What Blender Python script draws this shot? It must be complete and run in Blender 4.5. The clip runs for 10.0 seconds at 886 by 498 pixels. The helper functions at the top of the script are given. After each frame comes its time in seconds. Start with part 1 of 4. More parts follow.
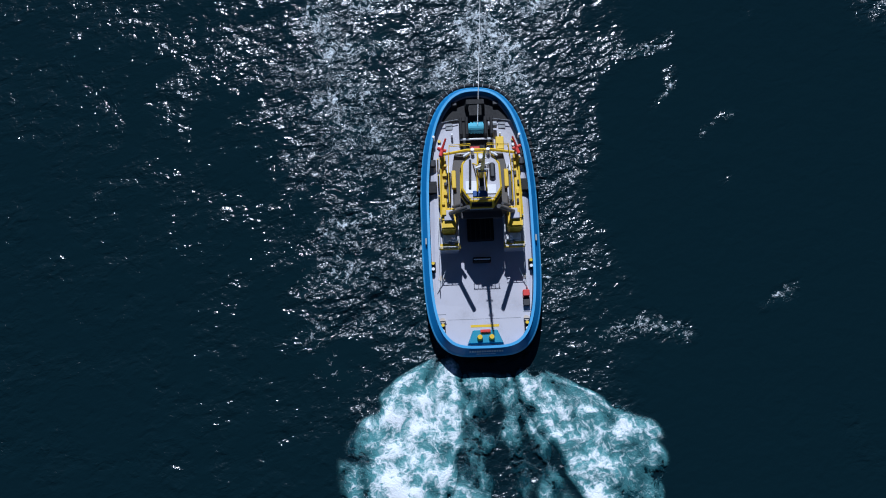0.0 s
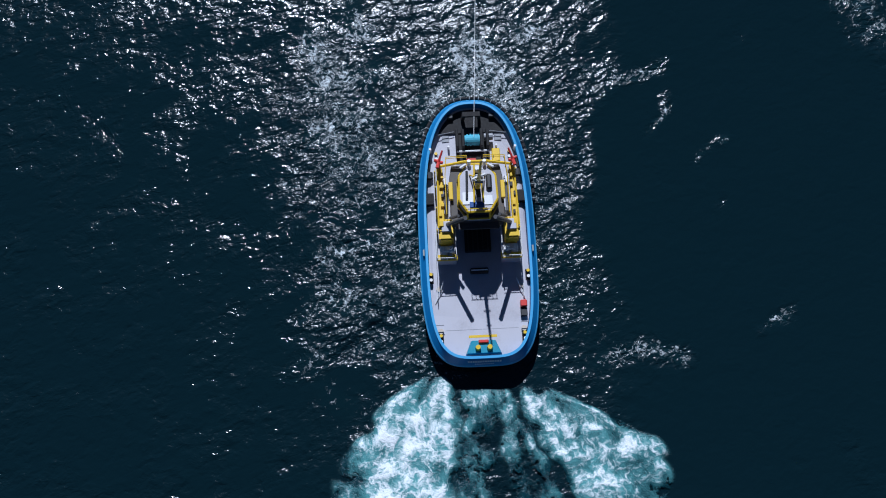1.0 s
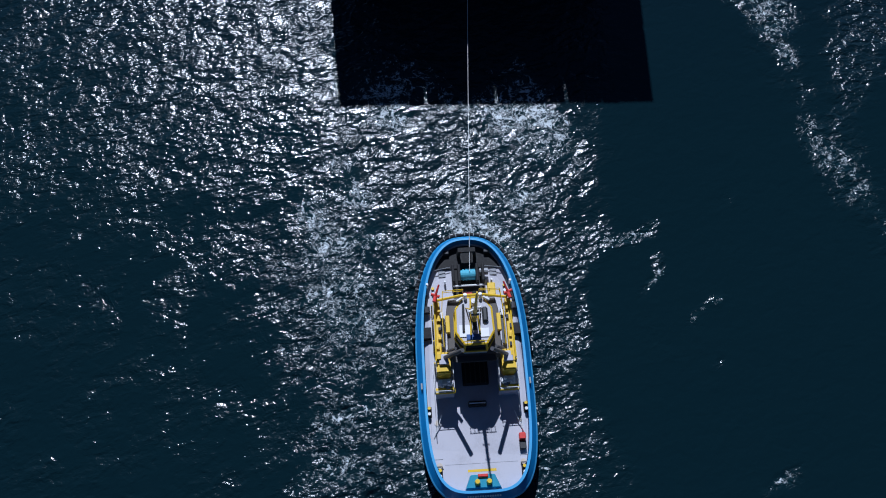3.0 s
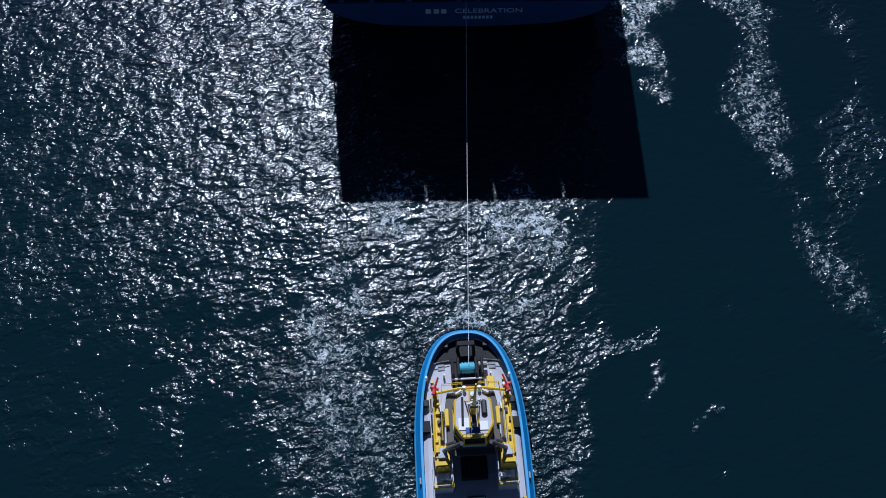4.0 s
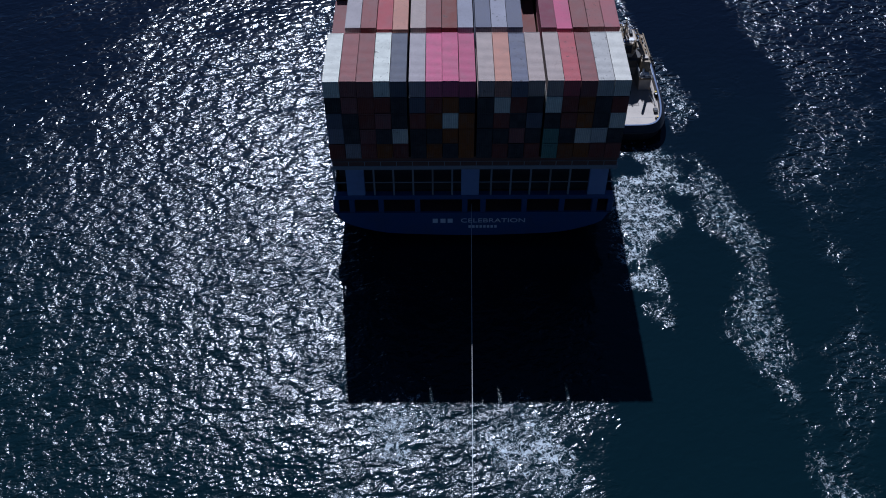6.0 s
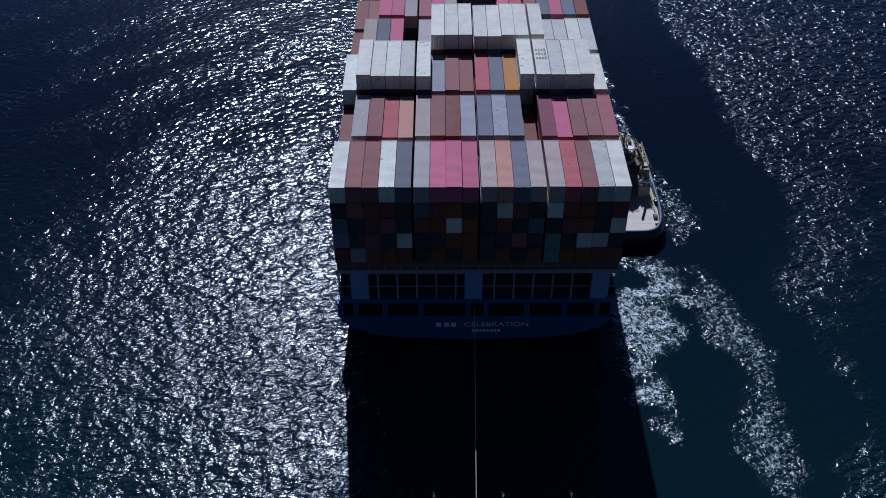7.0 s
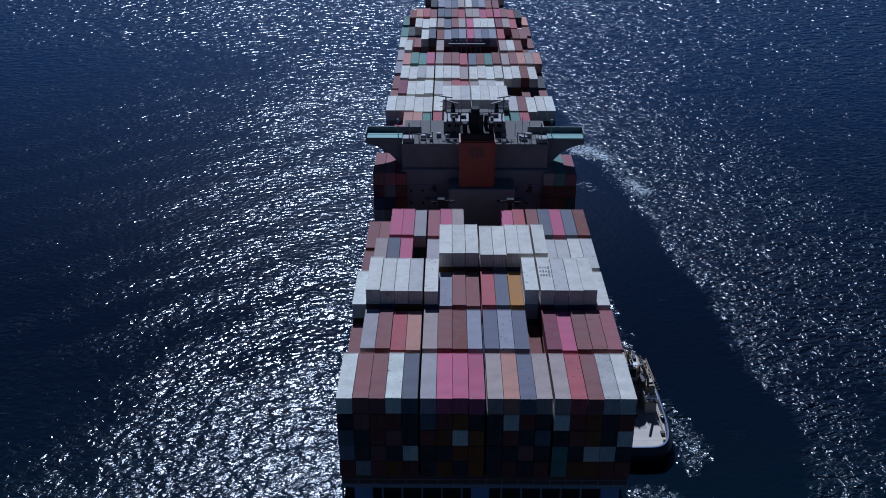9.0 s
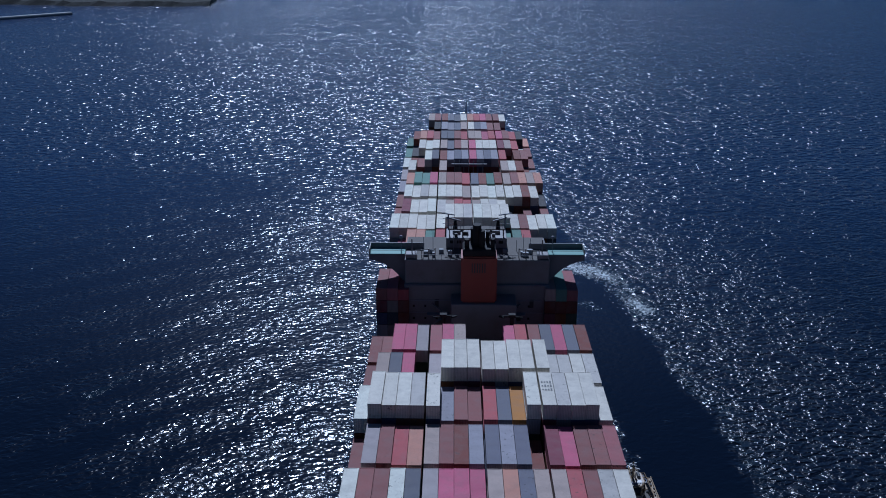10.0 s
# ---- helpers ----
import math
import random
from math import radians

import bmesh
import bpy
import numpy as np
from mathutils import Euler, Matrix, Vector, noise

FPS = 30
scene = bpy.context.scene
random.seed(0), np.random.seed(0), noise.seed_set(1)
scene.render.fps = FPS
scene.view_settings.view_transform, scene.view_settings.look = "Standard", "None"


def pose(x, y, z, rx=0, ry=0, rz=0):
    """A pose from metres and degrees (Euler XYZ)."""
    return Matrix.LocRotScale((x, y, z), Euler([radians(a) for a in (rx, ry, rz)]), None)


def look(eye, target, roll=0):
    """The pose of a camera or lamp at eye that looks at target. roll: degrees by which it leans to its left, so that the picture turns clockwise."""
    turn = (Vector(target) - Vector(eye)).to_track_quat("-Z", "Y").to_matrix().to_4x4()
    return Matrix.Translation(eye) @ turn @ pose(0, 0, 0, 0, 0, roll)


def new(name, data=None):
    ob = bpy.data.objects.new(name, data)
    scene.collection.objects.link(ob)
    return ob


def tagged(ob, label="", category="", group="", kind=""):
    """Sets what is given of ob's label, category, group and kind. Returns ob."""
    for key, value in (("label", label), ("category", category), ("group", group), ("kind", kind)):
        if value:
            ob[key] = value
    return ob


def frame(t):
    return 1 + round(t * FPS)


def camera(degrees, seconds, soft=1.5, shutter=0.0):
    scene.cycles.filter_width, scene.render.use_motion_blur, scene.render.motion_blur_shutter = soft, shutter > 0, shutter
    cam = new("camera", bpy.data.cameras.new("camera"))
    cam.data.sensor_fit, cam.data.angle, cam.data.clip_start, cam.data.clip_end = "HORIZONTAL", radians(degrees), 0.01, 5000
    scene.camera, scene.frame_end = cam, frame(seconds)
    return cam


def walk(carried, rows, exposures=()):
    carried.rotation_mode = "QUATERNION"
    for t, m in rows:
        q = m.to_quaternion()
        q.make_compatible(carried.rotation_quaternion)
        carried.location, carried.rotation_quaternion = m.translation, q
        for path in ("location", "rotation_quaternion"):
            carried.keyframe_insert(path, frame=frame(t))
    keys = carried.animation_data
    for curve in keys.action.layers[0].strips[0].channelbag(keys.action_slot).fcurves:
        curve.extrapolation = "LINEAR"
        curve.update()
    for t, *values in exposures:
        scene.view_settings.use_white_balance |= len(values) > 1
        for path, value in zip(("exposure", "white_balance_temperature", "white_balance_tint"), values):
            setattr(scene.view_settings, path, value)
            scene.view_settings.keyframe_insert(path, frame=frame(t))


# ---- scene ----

SPEED = 2.0  # way of the vessels through the water, metres a second along +y
SECONDS = 10.0
cam = camera(49.3, SECONDS, soft=1.0)
# seconds, x, y behind the stern stack, height, yaw, pitch, roll
EYES = [
    (0.0, -5.56, -106.23, 116.01, 0.31, -75.20, 0.02),
    (0.5, -5.53, -106.64, 116.30, 0.03, -74.93, 0.00),
    (1.0, -5.52, -107.08, 116.60, -0.17, -74.21, -0.03),
    (1.5, -5.53, -107.53, 116.91, -0.43, -73.04, -0.00),
    (2.0, -5.56, -108.02, 117.21, -0.65, -71.34, -0.21),
    (2.5, -5.56, -108.57, 117.53, -0.74, -68.56, -0.25),
    (4.0, -5.31, -110.65, 118.57, -0.63, -59.55, -0.24),
    (4.5, -5.21, -111.41, 118.92, -0.50, -56.58, -0.17),
    (5.0, -5.15, -112.19, 119.24, -0.35, -53.39, -0.01),
    (5.5, -5.21, -112.89, 119.51, -0.25, -50.18, -0.08),
    (7.0, -5.75, -114.79, 120.09, -0.10, -40.57, -0.12),
    (7.5, -5.84, -115.51, 120.19, -0.01, -37.44, -0.02),
    (8.0, -5.86, -116.29, 120.25, 0.15, -34.17, -0.00),
    (8.5, -5.82, -117.14, 120.24, 0.28, -30.77, -0.00),
    (9.0, -5.74, -118.02, 120.16, 0.38, -27.36, 0.06),
    (9.5, -5.63, -118.94, 120.05, 0.50, -23.79, 0.07),
    (10.0, -5.51, -119.88, 119.93, 0.60, -20.27, 0.11),
]
PATH = [(t, pose(x, y + SPEED * t, z, 90 + pitch, 0, yaw) @ pose(0, 0, 0, 0, 0, roll)) for t, x, y, z, yaw, pitch, roll in EYES]
walk(cam, PATH, exposures=[(0.0, 0.05, 5320, 12), (4.5, 0.0, 5180, 14), (7.5, -0.32, 4990, 15), (10.0, -0.5, 4730, 13)])

# ---- light: one sun ahead and slightly to port, clear sky ----
SUN_DIR = Vector((3.3, -33.0, -34.0)).normalized()
sun_data = bpy.data.lights.new("sun", "SUN")
sun_data.energy, sun_data.angle, sun_data.color = 4.2, radians(0.55), (1.0, 0.975, 0.94)
sun = new("sun", sun_data)
sun.matrix_world = look((0, 0, 300), Vector((0, 0, 300)) + SUN_DIR)
world = bpy.data.worlds.new("sky")
scene.world = world
world.use_nodes = True
wn = world.node_tree.nodes
sky = wn.new("ShaderNodeTexSky")
sky.sky_type, sky.sun_disc = "NISHITA", False
sky.sun_elevation, sky.sun_rotation = math.asin(-SUN_DIR.z), math.atan2(-SUN_DIR.x, -SUN_DIR.y) % math.tau
sky.air_density, sky.dust_density, sky.ozone_density, sky.altitude = 1.0, 0.0, 4.0, 4000.0
wn["Background"].inputs["Strength"].default_value = 0.028
world.node_tree.links.new(sky.outputs[0], wn["Background"].inputs["Color"])


# ---- materials ----
class Nodes:
    """A small node writer: each call adds a node and returns its output."""

    def __init__(self, name):
        self.mat = bpy.data.materials.new(name)
        self.mat.use_nodes = True
        self.tree = self.mat.node_tree
        self.bsdf = self.tree.nodes["Principled BSDF"]
        self.out = self.tree.nodes["Material Output"]

    def put(self, socket, value):
        if isinstance(value, bpy.types.NodeSocket):
            self.tree.links.new(value, socket)
        elif value is not None:
            socket.default_value = value

    def add(self, kind, out=0, props=None, **inputs):
        n = self.tree.nodes.new(kind)
        for k, v in (props or {}).items():
            if k == "operation":
                n.operation = v
            elif k == "data_type":
                n.data_type = v
            elif k == "attribute_name":
                n.attribute_name = v
            elif k == "feature":
                n.feature = v
            elif k == "interpolation_type":
                n.interpolation_type = v
        for k, v in inputs.items():
            self.put(n.inputs[int(k[1:]) if k[0] == "i" and k[1:].isdigit() else k.replace("_", " ")], v)
        return n.outputs[out]

    def math(self, op, a, b=0.0, c=None):
        return self.add("ShaderNodeMath", props={"operation": op}, i0=a, i1=b, i2=c)

    def noise(self, vec, scale, detail=3.0, rough=0.55, out=0, distort=0.0):
        return self.add("ShaderNodeTexNoise", out=out, Vector=vec, Scale=scale, Detail=detail, Roughness=rough, Distortion=distort)

    def map(self, v, a, b, c=0.0, d=1.0, smooth=False):
        return self.add("ShaderNodeMapRange", props={"interpolation_type": "SMOOTHSTEP" if smooth else "LINEAR"}, i0=v, i1=a, i2=b, i3=c, i4=d)

    def mix(self, fac, a, b):
        n = self.tree.nodes.new("ShaderNodeMix")
        n.data_type = "RGBA"
        self.put(n.inputs[0], fac)
        self.put(n.inputs[6], a)
        self.put(n.inputs[7], b)
        return n.outputs[2]

    def bump(self, height, strength=1.0, distance=1.0):
        return self.add("ShaderNodeBump", Height=height, Strength=strength, Distance=distance)

    def set(self, **inputs):
        for k, v in inputs.items():
            self.put(self.bsdf.inputs[k.replace("_", " ")], v)
        return self.mat

    def place(self):
        return self.add("ShaderNodeNewGeometry")

    def local(self):
        return self.add("ShaderNodeTexCoord", out=3)

    def attr(self, name):
        return self.add("ShaderNodeAttribute", out=2, props={"attribute_name": name})


def rgb(*c):
    return (*c, 1.0)


def paint(name, colour, rough=0.5, metal=0.0, wear=0.25, dirt=(0.12, 0.09, 0.07), scale=1.0):
    """Painted or bare metal with broad stains, small flecks of wear and slight relief."""
    n = Nodes(name)
    p = n.local()
    broad = n.noise(p, 0.35 * scale, 4)
    fine = n.noise(p, 5.0 * scale, 5, 0.65)
    stain = n.map(n.math("ADD", n.math("MULTIPLY", broad, 0.6), n.math("MULTIPLY", fine, 0.4)), 0.5, 0.72, 0, wear)
    tone = n.mix(n.map(broad, 0.3, 0.7, 0, 0.25), rgb(*colour), rgb(*[c * 0.78 for c in colour]))
    n.set(Base_Color=n.mix(stain, tone, rgb(*dirt)), Metallic=metal, Roughness=n.map(fine, 0.3, 0.7, rough - 0.08, rough + 0.1),
          Normal=n.bump(fine, 0.25, 0.02))
    return n.mat


def container_paint(name, island=False):
    """Corrugated steel whose paint colour belongs to each box; roofs weathered, ends streaked with rust."""
    n = Nodes(name)
    p = n.local()
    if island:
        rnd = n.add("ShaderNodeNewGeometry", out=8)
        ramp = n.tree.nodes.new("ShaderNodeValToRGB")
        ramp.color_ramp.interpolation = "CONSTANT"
        # lower-tier colours darkened to carry the shade on sides and ends
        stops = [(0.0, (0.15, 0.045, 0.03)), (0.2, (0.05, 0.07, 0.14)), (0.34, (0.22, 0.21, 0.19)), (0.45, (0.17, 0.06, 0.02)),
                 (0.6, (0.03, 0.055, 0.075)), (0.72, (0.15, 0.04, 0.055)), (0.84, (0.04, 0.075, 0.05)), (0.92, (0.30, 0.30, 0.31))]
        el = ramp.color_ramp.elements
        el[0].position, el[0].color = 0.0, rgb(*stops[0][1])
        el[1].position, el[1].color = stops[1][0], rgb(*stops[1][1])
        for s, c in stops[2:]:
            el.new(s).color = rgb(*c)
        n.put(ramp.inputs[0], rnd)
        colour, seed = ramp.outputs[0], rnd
    else:
        info = n.tree.nodes.new("ShaderNodeObjectInfo")
        colour, seed = info.outputs["Color"], info.outputs["Random"]
    shift = n.add("ShaderNodeVectorMath", props={"operation": "ADD"}, i0=p, i1=n.add("ShaderNodeCombineXYZ", X=n.math("MULTIPLY", seed, 70.0), Y=n.math("MULTIPLY", seed, 31.0), Z=0.0))
    sep = n.tree.nodes.new("ShaderNodeSeparateXYZ")
    n.put(sep.inputs[0], p)
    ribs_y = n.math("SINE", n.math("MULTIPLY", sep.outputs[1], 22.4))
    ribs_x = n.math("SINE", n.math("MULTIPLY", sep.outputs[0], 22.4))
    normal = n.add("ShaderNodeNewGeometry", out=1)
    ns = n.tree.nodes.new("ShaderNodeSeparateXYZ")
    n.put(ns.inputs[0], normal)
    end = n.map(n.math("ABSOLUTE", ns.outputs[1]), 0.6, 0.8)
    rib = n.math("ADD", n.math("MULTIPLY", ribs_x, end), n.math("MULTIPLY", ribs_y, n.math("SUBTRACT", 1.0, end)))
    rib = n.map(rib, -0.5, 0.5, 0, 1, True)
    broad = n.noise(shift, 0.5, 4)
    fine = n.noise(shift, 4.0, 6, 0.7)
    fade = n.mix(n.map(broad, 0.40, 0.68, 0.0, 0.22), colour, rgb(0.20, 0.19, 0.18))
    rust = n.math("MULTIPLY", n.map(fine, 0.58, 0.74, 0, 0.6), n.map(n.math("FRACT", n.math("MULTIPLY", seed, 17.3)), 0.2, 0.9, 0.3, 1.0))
    # troughs between the ribs mixed towards a dark brown-grey
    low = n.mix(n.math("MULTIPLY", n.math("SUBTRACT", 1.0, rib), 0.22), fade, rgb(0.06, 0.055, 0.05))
    blot = n.math("MULTIPLY", n.map(n.noise(shift, 1.1, 4, 0.7), 0.60, 0.68, 0, 0.75), n.map(n.math("FRACT", n.math("MULTIPLY", seed, 41.7)), 0.72, 0.85))
    low = n.mix(blot, low, rgb(0.07, 0.065, 0.06))
    n.set(Base_Color=n.mix(rust, low, rgb(0.16, 0.075, 0.04)), Roughness=n.map(fine, 0.3, 0.7, 0.62, 0.80), Specular_IOR_Level=0.22,
          Normal=n.bump(n.math("ADD", rib, n.math("MULTIPLY", fine, 0.3)), 0.8, 0.03))
    return n.mat


def water_paint():
    """Deep sea water: the sheet's maps say how steep the waves stand and where foam lies; noise at four sizes shapes them."""
    n = Nodes("sea_water")
    p = n.place()
    steep, broken = n.attr("steep"), n.attr("broken")
    here = n.tree.nodes.new("ShaderNodeSeparateXYZ")
    n.put(here.inputs[0], p)

    def stretched(x, y):
        return n.add("ShaderNodeVectorMath", props={"operation": "MULTIPLY"}, i0=p, i1=(x, y, 1.0))

    def layer(vec, scale, detail, gain, distort):
        return n.math("MULTIPLY", n.math("SUBTRACT", n.noise(vec, scale, detail, 0.5, distort=distort), 0.5), gain * 1.3 / scale)

    def turned(vec):
        return n.add("ShaderNodeVectorMath", out=1, props={"operation": "DOT_PRODUCT"}, i0=p, i1=vec)

    flow = n.add("ShaderNodeCombineXYZ", X=turned((0.80, 0.22, 0.0)), Y=turned((-0.30, 1.10, 0.0)), Z=0.0)
    # short chop round the tug, longer wavelets along the ship and beyond
    longer = n.map(here.outputs[1], 0, 120, 0, 1, True)
    remote = n.map(here.outputs[1], 170, 420, 0, 1, True)
    shorter = n.math("SUBTRACT", 1.0, longer)
    height = n.math("ADD", layer(flow, 0.22, 1, 0.7, 0.4), n.math("MULTIPLY", layer(flow, 0.62, 1, 1.6, 0.5), n.math("MULTIPLY", n.map(longer, 0, 1, 0.95, 1.5), n.math("SUBTRACT", 1.0, remote))))
    height = n.math("ADD", height, n.math("MULTIPLY", shorter, n.math("ADD", layer(flow, 1.5, 2, 1.6, 0.4), layer(p, 3.4, 1, 0.35, 0.2))))
    height = n.math("ADD", height, n.math("MULTIPLY", layer(flow, 0.3, 1, 2.1, 0.5), remote))
    # gusts and slicks break the waves into patches with torn edges
    torn = n.noise(p, 0.17, 5, 0.66, distort=0.7)
    patch = n.map(torn, 0.36, 0.62, 0.0, 1.0, True)
    patch = n.math("ADD", n.math("MULTIPLY", patch, broken), n.math("SUBTRACT", 1.0, broken))
    live = n.math("MULTIPLY", steep, n.math("MULTIPLY", patch, n.map(n.noise(stretched(0.03, 0.05), 1.0, 3, distort=0.8), 0.36, 0.64, 0.78, 1.16)))
    height = n.math("MULTIPLY", height, n.math("ADD", live, 0.012))
    # foam: thin lace where the map is weak, closed white where it is strong
    foam = n.attr("foam")
    warp = n.add("ShaderNodeVectorMath", props={"operation": "SCALE"}, i0=n.noise(p, 0.5, 3, 0.5, out=1), Scale=1.6)
    bent = n.add("ShaderNodeVectorMath", props={"operation": "ADD"}, i0=p, i1=warp)
    lace = n.noise(bent, 0.9, 6, 0.66)
    vein = n.math("SUBTRACT", 1.0, n.math("MULTIPLY", n.math("ABSOLUTE", n.math("SUBTRACT", n.noise(bent, 1.3, 5, 0.6), 0.5)), 9.0))
    cover = n.math("ADD", n.math("MULTIPLY", n.math("MAXIMUM", vein, 0.0), 0.30), n.math("MULTIPLY", lace, 1.3))
    white = n.map(n.math("ADD", cover, n.math("MULTIPLY", foam, 0.75)), 1.18, 1.42, 0, 0.8, True)
    white = n.math("MULTIPLY", white, n.map(foam, 0.03, 0.22, 0, 1))
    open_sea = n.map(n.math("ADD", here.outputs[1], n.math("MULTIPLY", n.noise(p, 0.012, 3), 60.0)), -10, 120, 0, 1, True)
    deep_hazed = n.mix(open_sea, rgb(0.0036, 0.0135, 0.0186), rgb(0.0036, 0.0066, 0.0150))
    # bluer and brighter ahead: distant haze and sky reflection painted into the colour
    deep_hazed = n.mix(n.map(here.outputs[1], 80, 400, 0, 1, True), deep_hazed, rgb(0.0042, 0.0170, 0.0560))
    milky = n.mix(n.map(foam, 0.2, 1.0, 0, 0.35), deep_hazed, rgb(0.012, 0.06, 0.068))
    glassy = n.map(here.outputs[1], 50, 170, 0.05, 0.18, True)
    slick = n.map(live, 0.02, 0.11, glassy, 0.19)
    rough = n.math("ADD", n.math("ADD", slick, n.math("MULTIPLY", white, 0.55)), n.math("ADD", n.math("MULTIPLY", n.attr("ripple"), 0.02), n.math("MULTIPLY", n.attr("churn"), 0.03)))
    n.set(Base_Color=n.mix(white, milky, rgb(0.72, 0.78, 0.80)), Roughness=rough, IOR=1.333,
          Normal=n.bump(n.math("ADD", height, n.math("MULTIPLY", white, 0.06)), 1.0, 1.0))
    return n.mat


def wash_paint():
    """Churned white water over aerated green water: streaks along the jet, lace and torn edges."""
    n = Nodes("propeller_wash")
    p = n.local()
    foam = n.attr("foam")
    jet = n.add("ShaderNodeCombineXYZ", X=n.math("MULTIPLY", n.attr("across"), 1.0), Y=n.math("MULTIPLY", n.attr("along"), 0.5), Z=0.0)
    warp = n.noise(p, 0.22, 4, 0.6, out=1)
    bent = n.add("ShaderNodeVectorMath", props={"operation": "ADD"}, i0=p, i1=n.add("ShaderNodeVectorMath", props={"operation": "SCALE"}, i0=warp, Scale=4.0))
    jet = n.add("ShaderNodeVectorMath", props={"operation": "ADD"}, i0=jet, i1=n.add("ShaderNodeVectorMath", props={"operation": "SCALE"}, i0=warp, Scale=2.2))

    def ridge(vec, scale, sharp):
        v = n.math("ABSOLUTE", n.math("SUBTRACT", n.noise(vec, scale, 6, 0.62), 0.5))
        return n.math("MAXIMUM", n.math("SUBTRACT", 1.0, n.math("MULTIPLY", v, sharp)), 0.0)

    streak_noise = n.noise(jet, 0.55, 6, 0.64)
    clump = n.noise(bent, 0.30, 6, 0.62)
    fine = n.noise(bent, 1.7, 5, 0.68)
    lace = n.math("ADD", n.math("MULTIPLY", ridge(bent, 0.42, 11.0), 0.55), n.math("MULTIPLY", ridge(bent, 1.1, 8.0), 0.35))
    broad = n.math("ADD", n.math("ADD", n.math("MULTIPLY", clump, 2.5), n.math("MULTIPLY", streak_noise, 0.9)), n.math("MULTIPLY", foam, 1.35))
    level = n.math("ADD", broad, n.math("ADD", n.math("MULTIPLY", lace, 0.75), n.math("MULTIPLY", fine, 0.5)))
    teal = n.mix(n.map(broad, 1.72, 2.40), rgb(0.006, 0.036, 0.046), rgb(0.11, 0.31, 0.32))
    white = n.map(level, 2.70, 3.40, 0, 1, True)
    n.set(Base_Color=n.mix(white, teal, rgb(0.86, 0.90, 0.91)), Roughness=n.map(white, 0, 1, 0.25, 0.8), IOR=1.333,
          Normal=n.bump(level, 0.6, 0.16))
    keep = n.map(n.math("ADD", level, n.math("MULTIPLY", lace, 0.25)), 2.08, 2.40, 0, 1, True)
    keep = n.math("MULTIPLY", keep, n.map(foam, 0.0, 0.10, 0, 1))
    clear = n.add("ShaderNodeBsdfTransparent")
    n.put(n.out.inputs[0], n.add("ShaderNodeMixShader", i0=keep, i1=clear, i2=n.bsdf.outputs[0]))
    return n.mat


SEA = water_paint()
WASH = wash_paint()
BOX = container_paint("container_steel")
SHADED_STACK = container_paint("shaded_stack_steel", True)
HULL_BLUE = paint("hull_blue", (0.035, 0.080, 0.20), 0.45)
PANEL_BLUE = paint("panel_blue", (0.22, 0.28, 0.46), 0.5)
HULL_DARK = paint("hull_dark", (0.02, 0.022, 0.03), 0.5)
HULL_RED = paint("boot_red", (0.16, 0.03, 0.025), 0.6)
STEEL_DARK = paint("dark_steel", (0.03, 0.032, 0.036), 0.55)
BLACK = paint("black_rubber", (0.012, 0.012, 0.013), 0.8, wear=0.1)
SHIP_DECK = paint("deck_brown", (0.13, 0.06, 0.045), 0.7)
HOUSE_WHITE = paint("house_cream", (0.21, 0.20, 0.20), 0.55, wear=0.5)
FUNNEL_RED = paint("funnel_orange", (0.26, 0.035, 0.02), 0.5)
GREEN_DECK = paint("wing_green", (0.12, 0.30, 0.26), 0.6)
WHITE = paint("white_paint", (0.78, 0.78, 0.77), 0.45, wear=0.15)
TUG_BLUE = paint("tug_blue", (0.025, 0.21, 0.52), 0.35, wear=0.1)
TUG_LIGHT = paint("tug_light_blue", (0.09, 0.38, 0.68), 0.35, wear=0.15)
TUG_NAVY = paint("tug_navy", (0.012, 0.07, 0.26), 0.4, wear=0.1)
TUG_DECK = paint("tug_deck", (0.50, 0.49, 0.53), 0.6, wear=0.2)
CREAM_DECK = paint("tug_cream_deck", (0.55, 0.47, 0.38), 0.6, wear=0.2)
YELLOW = paint("safety_yellow", (0.74, 0.49, 0.02), 0.4, wear=0.1)
RED = paint("signal_red", (0.6, 0.05, 0.04), 0.4, wear=0.1)
CYAN = paint("cyan_rope", (0.10, 0.42, 0.55), 0.7)
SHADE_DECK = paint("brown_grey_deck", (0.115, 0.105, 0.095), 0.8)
STEEL_GREY = paint("exhaust_grey", (0.13, 0.13, 0.135), 0.5, metal=0.3)
SAND = paint("sand_paint", (0.34, 0.25, 0.15), 0.6, wear=0.4)
TEAL = paint("teal_paint", (0.03, 0.26, 0.38), 0.4)
GREY = paint("grey_paint", (0.25, 0.26, 0.28), 0.5)
LAND = paint("dark_land", (0.008, 0.010, 0.009), 0.95, scale=0.05)
STONE = paint("pale_stone", (0.32, 0.34, 0.34), 0.8, scale=0.2)
g = Nodes("dark_glass")
GLASS = g.set(Base_Color=rgb(0.01, 0.014, 0.02), Roughness=0.06, IOR=1.5)


# ---- building helpers ----
def box(bm, x, y, z, sx, sy, sz, turn=None):
    """A box centred on x, y, z with full sizes; turn is an extra pose."""
    m = Matrix.Translation((x, y, z)) @ (turn if turn else Matrix()) @ Matrix.Diagonal((sx, sy, sz, 1))
    bmesh.ops.create_cube(bm, size=1.0, matrix=m)
    return bm


def slab(x0, x1, y0, y1, z0, z1):
    return box(bmesh.new(), (x0 + x1) / 2, (y0 + y1) / 2, (z0 + z1) / 2, x1 - x0, y1 - y0, z1 - z0)


